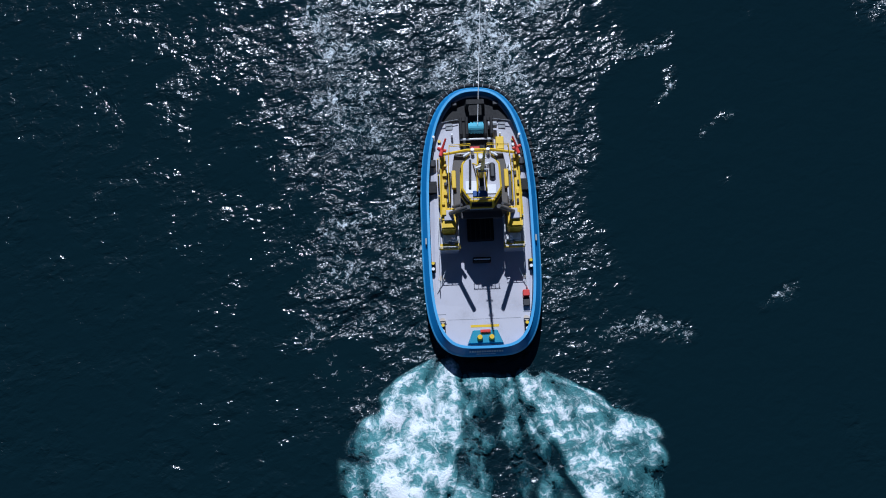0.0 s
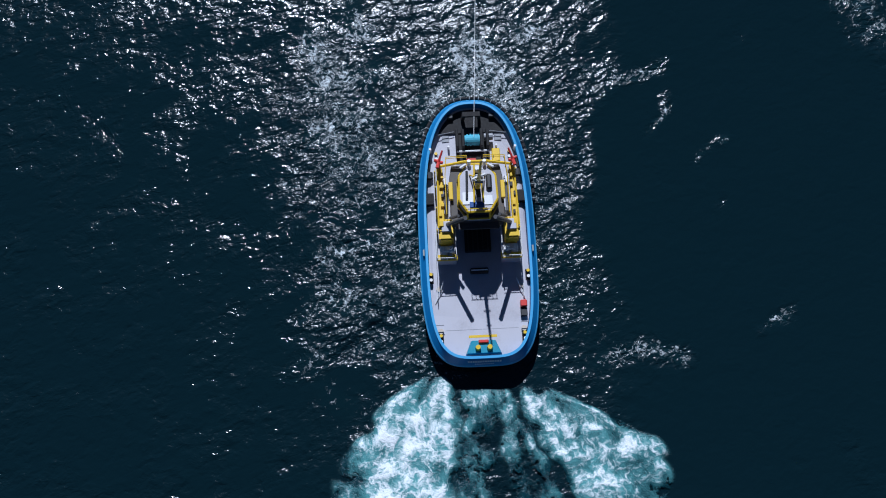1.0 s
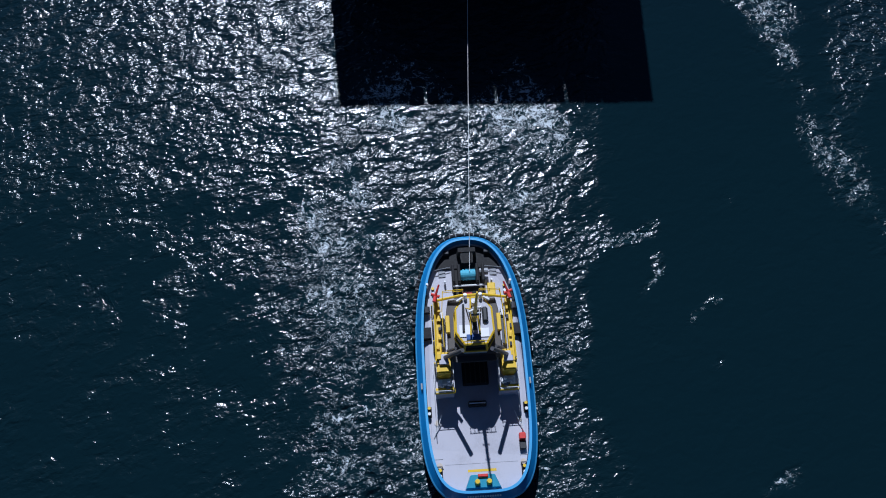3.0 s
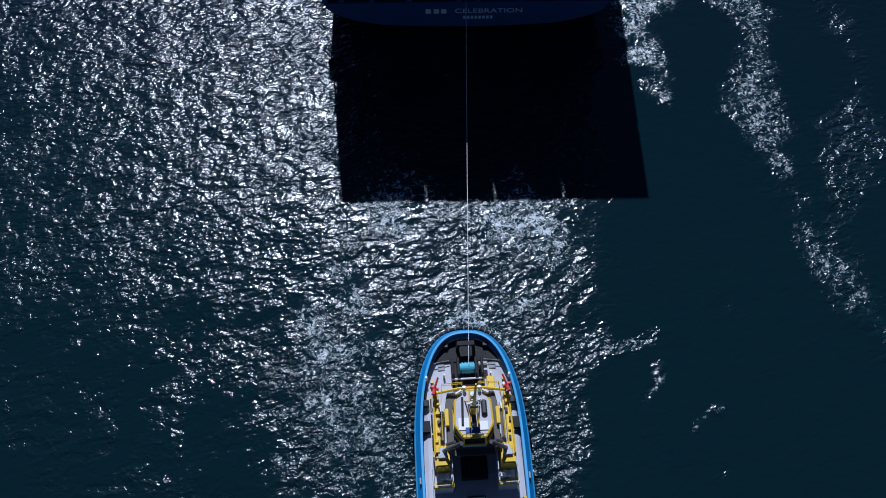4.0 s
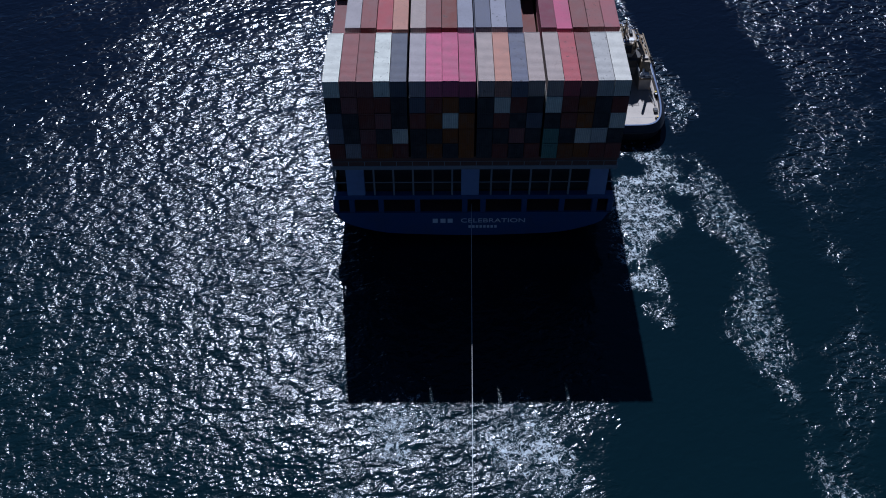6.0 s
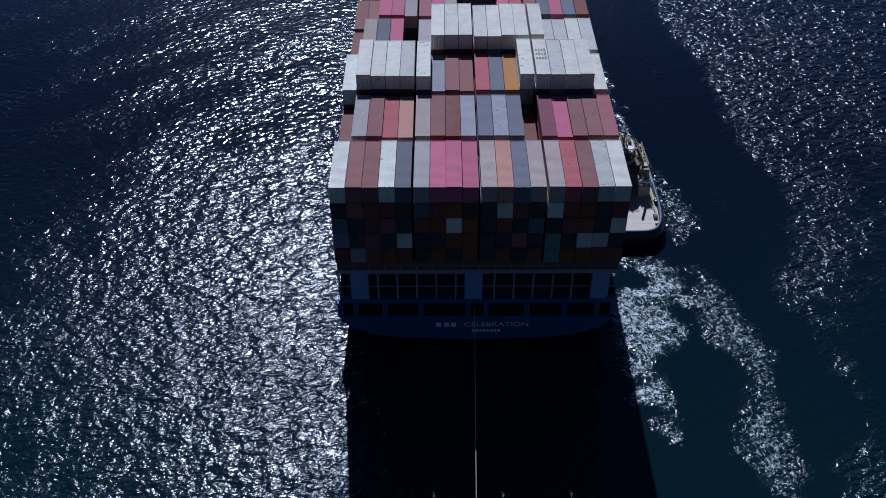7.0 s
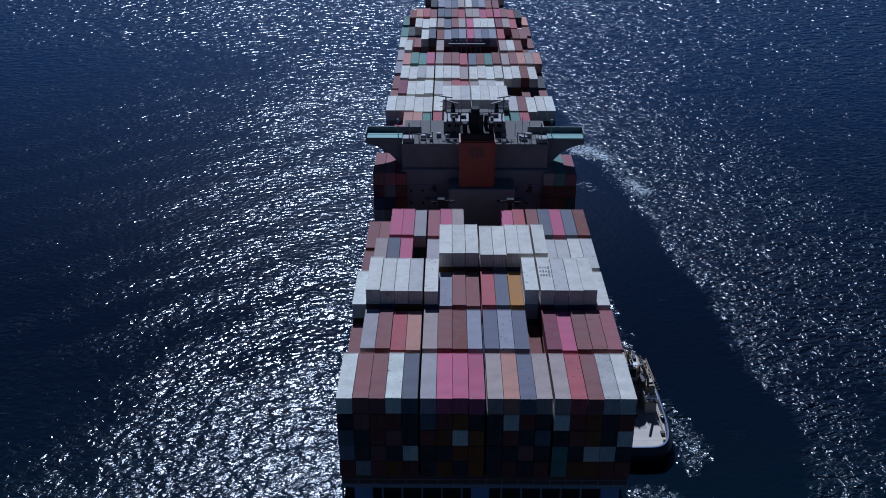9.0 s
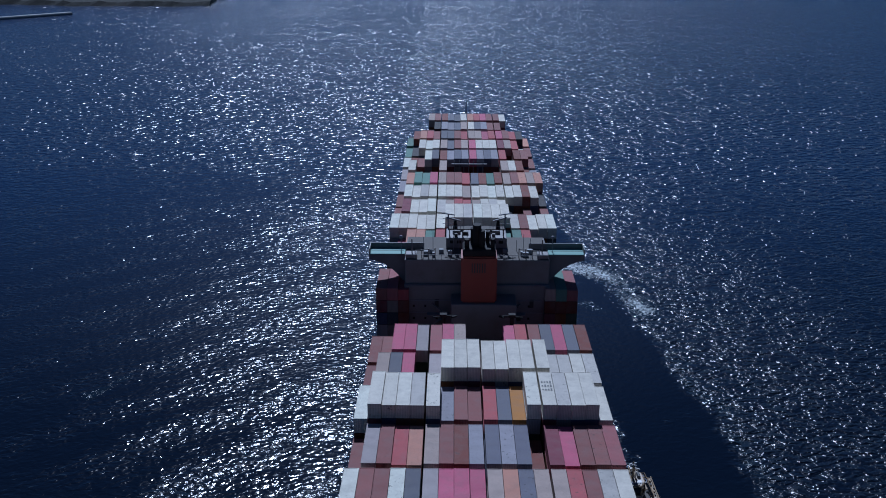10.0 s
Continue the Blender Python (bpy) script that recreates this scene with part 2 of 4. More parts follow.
def tube(bm, a, b, r0, r1=None, n=8):
    """A capped round bar from a to b."""
    a, b = Vector(a), Vector(b)
    m = Matrix.Translation((a + b) / 2) @ (b - a).to_track_quat("Z", "Y").to_matrix().to_4x4()
    bmesh.ops.create_cone(bm, cap_ends=True, segments=n, radius1=r0, radius2=r0 if r1 is None else r1, depth=(b - a).length, matrix=m)
    return bm


def bar(a, b, r, n=8, r1=None):
    return tube(bmesh.new(), a, b, r, r1, n)


def prism(outline, z0, z1, top=1.0):
    """An upright solid over a plan outline; top scales the upper rim about the plan's middle."""
    bm = bmesh.new()
    cx, cy = sum(p[0] for p in outline) / len(outline), sum(p[1] for p in outline) / len(outline)
    low = [bm.verts.new((x, y, z0)) for x, y in outline]
    high = [bm.verts.new((cx + (x - cx) * top, cy + (y - cy) * top, z1)) for x, y in outline]
    k = len(outline)
    bm.faces.new(low[::-1]), bm.faces.new(high)
    for i in range(k):
        bm.faces.new((low[i], low[(i + 1) % k], high[(i + 1) % k], high[i]))
    return bm


def loft(rings, closed=True, cap0=False, cap1=False):
    """A skin over rings of equally many points."""
    bm = bmesh.new()
    vs = [[bm.verts.new(p) for p in ring] for ring in rings]
    k = len(rings[0])
    for a, b in zip(vs, vs[1:]):
        for i in range(k if closed else k - 1):
            bm.faces.new((a[i], a[(i + 1) % k], b[(i + 1) % k], b[i]))
    if cap0:
        bm.faces.new(vs[0][::-1])
    if cap1:
        bm.faces.new(vs[-1])
    return bm


def bevel(bm, w=0.05, seg=1):
    bmesh.ops.bevel(bm, geom=bm.edges[:], offset=w, segments=seg, affect="EDGES", clamp_overlap=True)
    return bm


def finish(name, bm, material, smooth=False):
    bmesh.ops.recalc_face_normals(bm, faces=bm.faces[:])
    me = bpy.data.meshes.new(name)
    bm.to_mesh(me)
    bm.free()
    me.materials.append(material)
    if smooth:
        me.polygons.foreach_set("use_smooth", [True] * len(me.polygons))
    return me


def part(name, bm, material, parent, label="", smooth=False):
    ob = new(name, finish(name, bm, material, smooth))
    ob.parent = parent
    return tagged(ob, label)


def shared(name, mesh, parent, m, label=""):
    ob = new(name, mesh)
    ob.parent = parent
    ob.matrix_basis = m
    return tagged(ob, label)


MOVING = []  # (thing, pose at the clip's start); all keep the vessels' way


def sails(ob, m):
    ob.matrix_basis = m
    MOVING.append((ob, m.copy()))
    return ob


# ---- the sea: one sheet to the horizon ----
def spread(lo, hi, step, far):
    core = np.arange(lo, hi + step, step)
    out, d = [], step
    edge = 0.0
    while edge < far:
        d *= 1.16
        edge += d
        out.append(edge)
    out = np.array(out)
    return np.concatenate([core[0] - out[::-1], core, core[-1] + out])


def soft(v, a, b):
    t = np.clip((v - a) / (b - a), 0, 1)
    return t * t * (3 - 2 * t)


def ridged(x, y, seed, count=9, lo=0.03, hi=0.2):
    rng = np.random.default_rng(seed)
    s = np.zeros_like(x)
    for _ in range(count):
        k, a, ph = rng.uniform(lo, hi), rng.uniform(0, math.tau), rng.uniform(0, math.tau)
        s += np.sin(x * k * math.cos(a) + y * k * math.sin(a) + ph)
    return s / math.sqrt(count)


def streak(x, y, points, width, wob):
    """Nearness (0 to 1) to a broken line on the water."""
    best = np.full_like(x, 1e9)
    for (x0, y0), (x1, y1) in zip(points, points[1:]):
        dx, dy = x1 - x0, y1 - y0
        t = np.clip(((x - x0) * dx + (y - y0) * dy) / (dx * dx + dy * dy), 0, 1)
        best = np.minimum(best, np.hypot(x - x0 - t * dx, y - y0 - t * dy))
    return np.clip(1 - (best + wob * 1.2) / width, 0, 1)


def sea_maps(x, y):
    """How steep and how broken the waves are, foam (some of it painted sun sparkle), and churn; the vessels' marks lie
    as they are half-way through.
    """
    w1, w2, w3 = ridged(x, y, 1), ridged(x, y, 2, 9, 0.1, 0.5), ridged(x, y, 3, 12, 0.3, 1.1)
    wob = w1 * 1.4 + w2 * 1.1 + w3 * 0.7
    # churned track astern of the big ship
    le = -26.5 + 8 * soft(-y, 50, 85) - w1 * 1.5
    re = 14.5 - 3.5 * np.exp(-((y + 71) / 9) ** 2) - 3.0 * np.exp(-((y + 54) / 5) ** 2) - w1 * 1.2
    track = soft(x + wob * 1.3, le - 4, le + 5) * (1 - soft(x + wob * 1.6, re - 5, re + 5)) * (1 - soft(y, 2, 12)) * (0.55 + 0.45 * soft(y + wob * 2, -96, -66))
    # open water to port: steep by the ship's side, slack astern and far off
    port = 1 - soft(x + wob * 1.5 * soft(-y, 0, 20), -18, -10)
    across = -0.61 * x + 0.79 * y + 2.2 * w1
    groups = 0.5 + 0.5 * np.sin(across * math.tau / 19.5 + 0.9)
    bands = 1 - (0.72 - 0.5 * groups) * soft(y, 45, 95) * soft(-x, 26, 34) * (1 - 0.7 * soft(y, 190, 260))
    port_steep = (0.086 + 0.062 * soft(y + 6 * w1, -58, -30)) * bands * (1 - 0.50 * soft(-x + w1 * 7, 62, 100) * (1 - 0.5 * soft(y, 160, 280))) * (1 - 0.25 * soft(y, 170, 260) * soft(-x, 40, 100))
    # bow wave spreading to starboard, calm water inside it
    edge = np.interp(y, [-30, 8, 17, 26, 36, 55, 62, 77, 96, 123, 153, 175, 195, 212, 240, 300, 332, 346], [62, 57, 57.5, 54, 59, 67, 64, 59, 58, 54, 50, 48, 46, 41, 36, 29, 8, -40])
    out = x - edge + wob * 0.9
    outer = soft(out, -2, 4) * soft(y + 4 * w1, 4, 44)
    outer_steep = outer * (0.245 + 0.10 * np.exp(-np.clip(out, 0, 200) / 20)) * (1 - 0.45 * soft(out + 6 * w1, 40, 75) * (1 - soft(y, 200, 330))) * (1 - 0.55 * soft(out + 3 * w1, 8, 22) * (1 - soft(y, 50, 85)))
    far = soft(np.hypot(x, y - 60), 240, 420)
    ahead = soft(y, 290, 335)
    tail = streak(x, y, [(31, 36), (38, 36), (42, 32), (44, 20), (48, 11), (46.5, 2), (44, -8), (47, -23), (48, -33), (52, -38), (55, -45), (58, -66)], 5.6, wob * 0.85)
    tail2 = streak(x, y, [(68, 60), (64, 36), (60, 15), (64, 5), (58, -14), (51, -31), (53, -47)], 7.5, wob * 1.3)
    side = streak(x, y, [(26, 172), (27.5, 140), (30, 112), (33, 92), (33, 72)], 3.6, wob * 0.8)
    lee = soft(x, 22, 25) * (1 - soft(x + wob * 1.2, 29 + 9 * soft(y, 6, 26), 34 + 9 * soft(y, 6, 26))) * soft(y + wob, -9, 2) * (1 - soft(y, 34, 38))
    spray = streak(x, y, [(38, 62), (40.5, 55), (42.5, 49), (40, 42)], 3.6, wob * 0.7)
    lines = np.zeros_like(x)
    for line, wide in (([(13, -47), (19, -49), (24, -46.5)], 1.5), ([(21.5, -56), (24, -53.5), (24.2, -51)], 1.4), ([(27.5, -60), (30.5, -57.5), (31.5, -57.4)], 1.2),
                       ([(29.5, -67), (31.3, -65.6)], 1.3), ([(34, -82), (37, -80.5)], 0.9), ([(14, -86), (19, -84.5), (24, -86)], 2.2), ([(28, -3), (31, -6)], 1.8)):
        lines = np.maximum(lines, streak(x, y, line, wide * 0.75, wob * 0.16))
    speck = soft(w2 + w3 * 0.8, 1.5, 2.6) * soft(x, 16, 30)
    steep = np.maximum.reduce([track * (0.28 - 0.115 * soft(y, -70, -38) + 0.03 * w1), port * port_steep, outer_steep, far * (0.12 + 0.04 * soft(x, 40, 120)) * (1 - 0.45 * soft(-x, 110, 230) * (1 - soft(y, 420, 700))), ahead * 0.12, 0.23 * soft(np.maximum(tail, 0.75 * tail2), 0.15, 0.9), 0.30 * soft(np.maximum(side, spray), 0.05, 0.5), 0.22 * lee * soft(w2 + w3, -1.2, 0.8), 0.2 * soft(lines, 0.1, 0.6), 0.012 + 0.07 * speck])
    foam = np.maximum.reduce([0.44 * tail, 0.18 * tail2, 0.58 * lee * soft(w2 + w3, -1.6, 0.6), 0.45 * side, 0.42 * spray, 0.5 * lines])
    # white along the bow wave's edge stands in for sun sparkle
    foam = np.maximum(foam, 0.40 * outer * np.exp(-np.clip(out, 0, 200) / 11) * soft(y, 55, 75) * (1 - soft(y, 190, 240)))
    foam = np.maximum(foam, 0.62 * streak(x, y, [(26, 214), (36, 209), (44, 201), (50, 190), (53, 170)], 9, wob) + 0.35 * streak(x, y, [(27, 178), (36, 176), (42, 170)], 3, wob * 0.6))
    # part real lace, part painted sun glint; thinned where the ship's shadow lies
    foam = np.maximum(foam, track * (0.46 + 0.16 * soft(y, -66, -32)) * (1 - 0.7 * soft(y, -30, -14)) * soft(w2 + w1 * 0.4 + 0.5 * w3, -1.2, 1.2))
    foam = np.maximum(foam, 0.34 * streak(x, y, [(-97, 116), (-90, 128), (-78, 138)], 3.5, wob * 0.8))
    broken = np.clip(0.45 + 0.45 * port * (1 - soft(y, -60, -15)) + 0.25 * track + 0.25 * outer, 0, 0.92) * (1 - 0.35 * far)
    return np.clip(steep, 0, 0.5), broken, np.clip(foam, 0, 1), track


def sea():
    xs, ys = spread(-150, 150, 1.25, 4300), spread(-135, 330, 1.25, 4300)
    x, y = np.meshgrid(xs, ys)
    steep, broken, foam, churn = sea_maps(x, y)
    near = 1 - soft(np.hypot(x, (y - 90) * 0.7), 150, 190)
    rng = np.random.default_rng(5)
    z = np.zeros_like(x)
    for _ in range(26):
        k, a, ph = rng.uniform(0.7, 2.1), rng.normal(1.9, 0.7), rng.uniform(0, math.tau)
        z += 0.03 / k * np.sin(x * k * math.cos(a) + y * k * math.sin(a) + ph)
    z *= near * steep
    rows, cols = x.shape
    me = bpy.data.meshes.new("water")
    idx = np.arange(rows * cols).reshape(rows, cols)
    quads = np.stack([idx[:-1, :-1], idx[:-1, 1:], idx[1:, 1:], idx[1:, :-1]], -1).reshape(-1, 4)
    me.from_pydata(np.stack([x, y, z], -1).reshape(-1, 3).tolist(), [], quads.tolist())
    ripple = soft(np.hypot(x, y), 130, 900)
    for name, values in (("steep", steep), ("broken", broken), ("foam", foam), ("ripple", ripple), ("churn", churn)):
        me.attributes.new(name, "FLOAT", "POINT").data.foreach_set("value", values.ravel().astype(np.float32))
    me.polygons.foreach_set("use_smooth", [True] * len(me.polygons))
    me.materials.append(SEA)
    return tagged(new("water", me), "dark teal sea, choppy and glittering in the sun", "sea", kind="structure")


sea()


# ---- far shore ----
def shore():
    bm = bmesh.new()
    rng = np.random.default_rng(9)
    n = 60
    front, top, back = [], [], []
    for i in range(n + 1):
        s = i / n
        x = -900 + 620 * s
        y = 1000 + 10 * s - 40 * math.sin(s * 9) * 0.2 + rng.uniform(-5, 5) 
        front.append(bm.verts.new((x, y, -0.5)))
        top.append(bm.verts.new((x, y + 9, 3 + rng.uniform(0, 5) * (1 - s * 0.6))))
        back.append(bm.verts.new((x - 40, y + 420, 12 + rng.uniform(-2, 3))))
    for i in range(n):
        bm.faces.new((front[i], front[i + 1], top[i + 1], top[i]))
        bm.faces.new((top[i], top[i + 1], back[i + 1], back[i]))
    ob = new("shore", finish("shore", bm, LAND))
    tagged(ob, "dark wooded shore across the water", "shore", kind="structure")
    bm = bmesh.new()
    a, b = Vector((-520, 828, 0)), Vector((-404, 925, 0))
    m = pose(0, 0, 0, 0, 0, math.degrees(math.atan2(b.y - a.y, b.x - a.x)))
    mid = (a + b) / 2
    box(bm, mid.x, mid.y, 1.0, (b - a).length, 7, 3.0, m)
    bevel(bm, 0.8)
    tagged(new("breakwater", finish("breakwater", bm, STONE)), "pale stone breakwater lying low on the water", "breakwater", kind="structure")


shore()

# ---- container ship ----
TIER, BASE = 3.0, 19.0


def cell_x(k):
    """Middle of the k-th row of boxes across the deck; walkways part the rows in four groups."""
    return -22.62 + 2.465 * (k + 0.5) + 0.29 * ((k >= 5) + (k >= 9) + (k >= 13))


ship = tagged(new("container_ship"), "large blue container ship under way, stacked high with boxes", "ship")
sails(ship, pose(0, 0, 0))


def half_beam(y):
    """Half the hull's breadth at deck height."""
    if y > 215:
        return 22.8 * max(0.02, 1 - ((y - 215) / 97) ** 2.3)
    return 22.8


def ship_hull():
    ys = [0.6, 3, 8, 20, 40, 80, 150, 215, 235, 250, 262, 274, 285, 295, 303, 309, 312]
    rings = []
    for y in ys:
        b = half_beam(y)
        run = min(1, max(0.0, (y - 0.6) / 34))
        keel_z = 1.2 - 5.2 * run ** 0.7
        fine = 1 - max(0, (y - 190) / 122) ** 1.5 * 0.75
        ring = []
        for u, zz in ((1, 10.4), (1, 7.0), (0.985, 5.2), (0.92, 4.0), (0.75, 2.9), (0.5, 2.0), (0.25, 1.4), (0, 1.2)):
            z = zz if zz > 7 else zz + (keel_z - 1.2) * (7.0 - zz) / 5.8 * 1.0
            w = b * (u + (1 - u) * run * 0.9) * (fine if zz < 7 else (1 + fine) / 2 if zz < 10 else 1)
            ring.append((w, y, z))
        ring = ring + [(-x, yy, z) for x, yy, z in ring[-2::-1]]
        rings.append(ring)
    part("hull", loft(rings, closed=False, cap0=False, cap1=True), HULL_BLUE, ship, "dark blue hull plating")
    # transom with the curved lower knuckle
    n, low, high = 40, [], []
    bm = bmesh.new()
    for i in range(n + 1):
        x = -22.8 + 45.6 * i / n
        u = abs(x) / 22.8
        z = 1.2 + 1.3 * u ** 1.6 + 2.6 * max(0, (u - 0.55) / 0.45) ** 2 + 1.9 * max(0, (u - 0.93) / 0.07) ** 2
        low.append(bm.verts.new((x, 0.42, z)))
        high.append(bm.verts.new((x, 0.42, 6.6)))
    for i in range(n):
        bm.faces.new((low[i], low[i + 1], high[i + 1], high[i]))
    ext = bmesh.ops.extrude_face_region(bm, geom=bm.faces[:])
    bmesh.ops.translate(bm, verts=[v for v in ext["geom"] if isinstance(v, bmesh.types.BMVert)], vec=(0, 0.4, 0))
    part("transom", bm, HULL_BLUE, ship, "blue transom with the ship's name")
    # sides above the hull, leaving the stern open
    for s in (-1, 1):
        outer = [(s * half_beam(y), y) for y in (6, 60, 150, 215, 235, 250, 262, 274, 285, 295, 303, 309)]
        bm = bmesh.new()
        a = [bm.verts.new((x, y, 10.4)) for x, y in outer]
        b = [bm.verts.new((x, y, 16.3 + 5.0 * max(0, (y - 262) / 47))) for x, y in outer]
        c = [bm.verts.new((x - s * 0.4, y, 16.3 + 5.0 * max(0, (y - 262) / 47))) for x, y in outer]
        for p, q in ((a, b), (b, c)):
            for i in range(len(outer) - 1):
                bm.faces.new((p[i], p[i + 1], q[i + 1], q[i]))
        part("side_plating", bm, HULL_BLUE, ship)
    outer = [(half_beam(y) - 0.4, y) for y in (6, 60, 150, 215, 235, 250, 262, 274, 285, 295, 303, 309)]
    plan = outer + [(-x, y) for x, y in outer[::-1]]
    part("main_deck", prism(plan, 15.6, 16.2), SHIP_DECK, ship, "red-brown steel deck")
    part("mooring_deck", slab(-22.3, 22.3, 0.9, 8, 6.2, 6.55), SHIP_DECK, ship)
    part("bulkhead", slab(-22.3, 22.3, 6.0, 6.4, 6.6, 16.0), STEEL_DARK, ship)


ship_hull()


def stern_frame():
    """Openings of the mooring deck, the girder above, posts and three solid panels."""
    edges = [-22.6, -20.0, -15.2, -9.2, -1.4, 1.6, 8.4, 14.6, 20.0, 22.6]
    for x in edges:
        part("stanchion", bevel(slab(x - 0.45, x + 0.45, 0.45, 1.3, 6.6, 9.6), 0.08), HULL_BLUE, ship)
    part("girder", bevel(slab(-22.8, 22.8, 0.4, 1.6, 9.6, 10.5), 0.08), HULL_BLUE, ship)
    for x in (-19.1, -0.6, 20.0):
        part("panel", bevel(slab(x - 1.45, x + 1.45, 0.5, 1.2, 10.5, 16.3), 0.06), PANEL_BLUE, ship, "plain blue steel panel")
    k = 0
    for x in np.arange(-22.4, 22.5, 2.52 * 1.25):
        if min(abs(x - p) for p in (-19.1, -0.6, 20.0)) > 1.7:
            part("post", slab(x - 0.14, x + 0.14, 0.6, 0.95, 10.5, 16.3), HOUSE_WHITE if k % 5 == 4 else GREY, ship)
            k += 1
    part("rail", slab(-22.5, 22.5, 0.62, 0.72, 13.2, 13.35), GREY, ship)
    part("lashing_bridge", bevel(slab(-22.7, 22.7, 0.3, 1.7, 16.3, 17.1), 0.06), GREY, ship, "grey lashing bridge under the stacks")
    part("rail", slab(-22.5, 22.5, 0.32, 0.38, 18.0, 18.06), GREY, ship)
    for x in np.arange(-22.4, 22.5, 2.52):
        part("rail_post", slab(x - 0.05, x + 0.05, 0.3, 0.4, 17.1, 18.0), GREY, ship)


stern_frame()


def lettering(text, x, y, z, size, material, parent, name):
    curve = bpy.data.curves.new(name, "FONT")
    curve.body, curve.size, curve.extrude, curve.align_x, curve.align_y = text, size, 0.02, "CENTER", "CENTER"
    ob = bpy.data.objects.new("tmp", curve)
    scene.collection.objects.link(ob)
    dep = bpy.context.evaluated_depsgraph_get()
    me = bpy.data.meshes.new_from_object(ob.evaluated_get(dep))
    bpy.data.objects.remove(ob)
    me.materials.clear()
    me.materials.append(material)
    for v in me.vertices:
        v.co.x *= 1.25
    out = new(name, me)
    out.parent = parent
    out.matrix_basis = pose(x, y, z, 90, 0, 0)
    return out


tagged(lettering("CELEBRATION", 3.4, 0.39, 4.7, 1.35, WHITE, ship, "ship_name"), "white painted ship's name")
bm = bmesh.new()
for x in (-6.3, -5.0, -3.8):
    box(bm, x, 0.4, 4.7, 0.85, 0.05, 0.95)
part("owner_mark", bm, WHITE, ship, "white painted bars")
bm = bmesh.new()
for x in np.arange(-0.5, 4.0, 0.62):
    box(bm, x, 0.4, 3.3, 0.42, 0.05, 0.6)
part("home_port", bm, WHITE, ship, "small white painted bars")


def bay_start(i):
    """Aft end of the stacks of each bay, from the stern."""
    return (0.0, 13.6, 27.5, 41.3, 55.0, 79.3, 113.2, 126.6, 141.0, 155.5, 170.0, 184.5, 199.0, 213.5, 228.0, 243.0, 258.0)[i]


COLOURS = {
    "W": (0.82, 0.82, 0.75), "G": (0.46, 0.49, 0.51), "C": (0.52, 0.50, 0.46), "L": (0.36, 0.42, 0.50), "B": (0.19, 0.23, 0.31),
    "S": (0.17, 0.21, 0.27), "M": (0.30, 0.14, 0.135), "N": (0.26, 0.09, 0.07), "R": (0.50, 0.14, 0.16), "D": (0.24, 0.07, 0.11),
    "P": (0.60, 0.17, 0.30), "Q": (0.38, 0.16, 0.18), "O": (0.70, 0.42, 0.32), "Y": (0.62, 0.34, 0.07), "T": (0.16, 0.36, 0.31),
    "E": (0.62, 0.62, 0.60), "K": (0.05, 0.06, 0.07), "U": (0.05, 0.11, 0.30), "J": (0.28, 0.11, 0.03), "V": (0.16, 0.05, 0.20),
}
# top boxes of each bay, port to starboard: colour, then tiers high ('.' leaves the cell to the lower boxes)
TOPS = [
    ("WMMWSGPPPCOBCCRMEW", "555555555555555555"),
    ("MGMROCMNLBLBNDPMMQ", "455555555555455555"),
    ("WWWWEWLMMRSYWWEWWW", "566666555555666665"),
    ("MCSPKGWWWWWWWWEEWE", "455515666666665555"),
    ("MMPPGQPCUKCPRMSPSN", "445555554335555555"),
    ("MQR............CTQ", "666............666"),
    # starboard KKK: black boxes put in for a hole full of shadow
    ("KPOOTRCCGCCCTTRKKK", "345555444444555333"),
    ("WWWWWWWWEWWWWEMWWW", "555555666666655555"),
    ("MDWWWECRRCWEWKKMKM", "455555555555522424"),
    ("MWWEWWWWCWWWWWWNWK", "455555555555555554"),
    ("LOTTPCMMRSNTNCMOCO", "455555555555555555"),
    ("GWNKKCKKNKNKKCWNNL", "453335333333355544"),
    ("WNMWSNLBLPLBLRKNMM", "444555555555552554"),
    ("TKWWWCSMCPWWWDCRWM", "445555555555555544"),
    ("TNORMSSMRCCPRPMRKO", "455555555555555554"),
    ("KKKKKLLSCWSLMMMDOK", "333455555555554333"),
    ("...CMNSSWORPMMW...", "...555555555555..."),
]


def container_mesh():
    """A forty-foot box: recessed panels inside a frame with corner castings. Origin under its middle."""
    bm = bmesh.new()
    w, l, h = 2.38, 12.19, 2.9
    box(bm, 0, 0, h / 2, w - 0.08, l - 0.08, h - 0.08)
    for sx in (-1, 1):
        for sy in (-1, 1):
            box(bm, sx * (w / 2 - 0.07), sy * (l / 2 - 0.07), h / 2, 0.14, 0.14, h - 0.36)
            for z in (0.09, h - 0.09):
                box(bm, sx * (w / 2 - 0.085), sy * (l / 2 - 0.09), z, 0.18, 0.19, 0.19)
        for z in (0.08, h - 0.06):
            box(bm, sx * (w / 2 - 0.05), 0, z, 0.1, l - 0.38, 0.12)
    for sy in (-1, 1):
        for z in (0.08, h - 0.07):
            box(bm, 0, sy * (l / 2 - 0.05), z, w - 0.36, 0.1, 0.14)
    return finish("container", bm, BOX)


def door_mesh():
    bm = bmesh.new()
    box(bm, 0, 0, 1.42, 1.04, 0.05, 2.4)
    for x in (-0.3, 0.3):
        box(bm, x, -0.04, 1.42, 0.07, 0.06, 2.44)
        box(bm, x, -0.05, 1.0, 0.22, 0.05, 0.07)
    for z in (0.8, 1.7):
        box(bm, 0, -0.03, z, 1.0, 0.03, 0.07)
    return finish("container_door", bm, BOX)


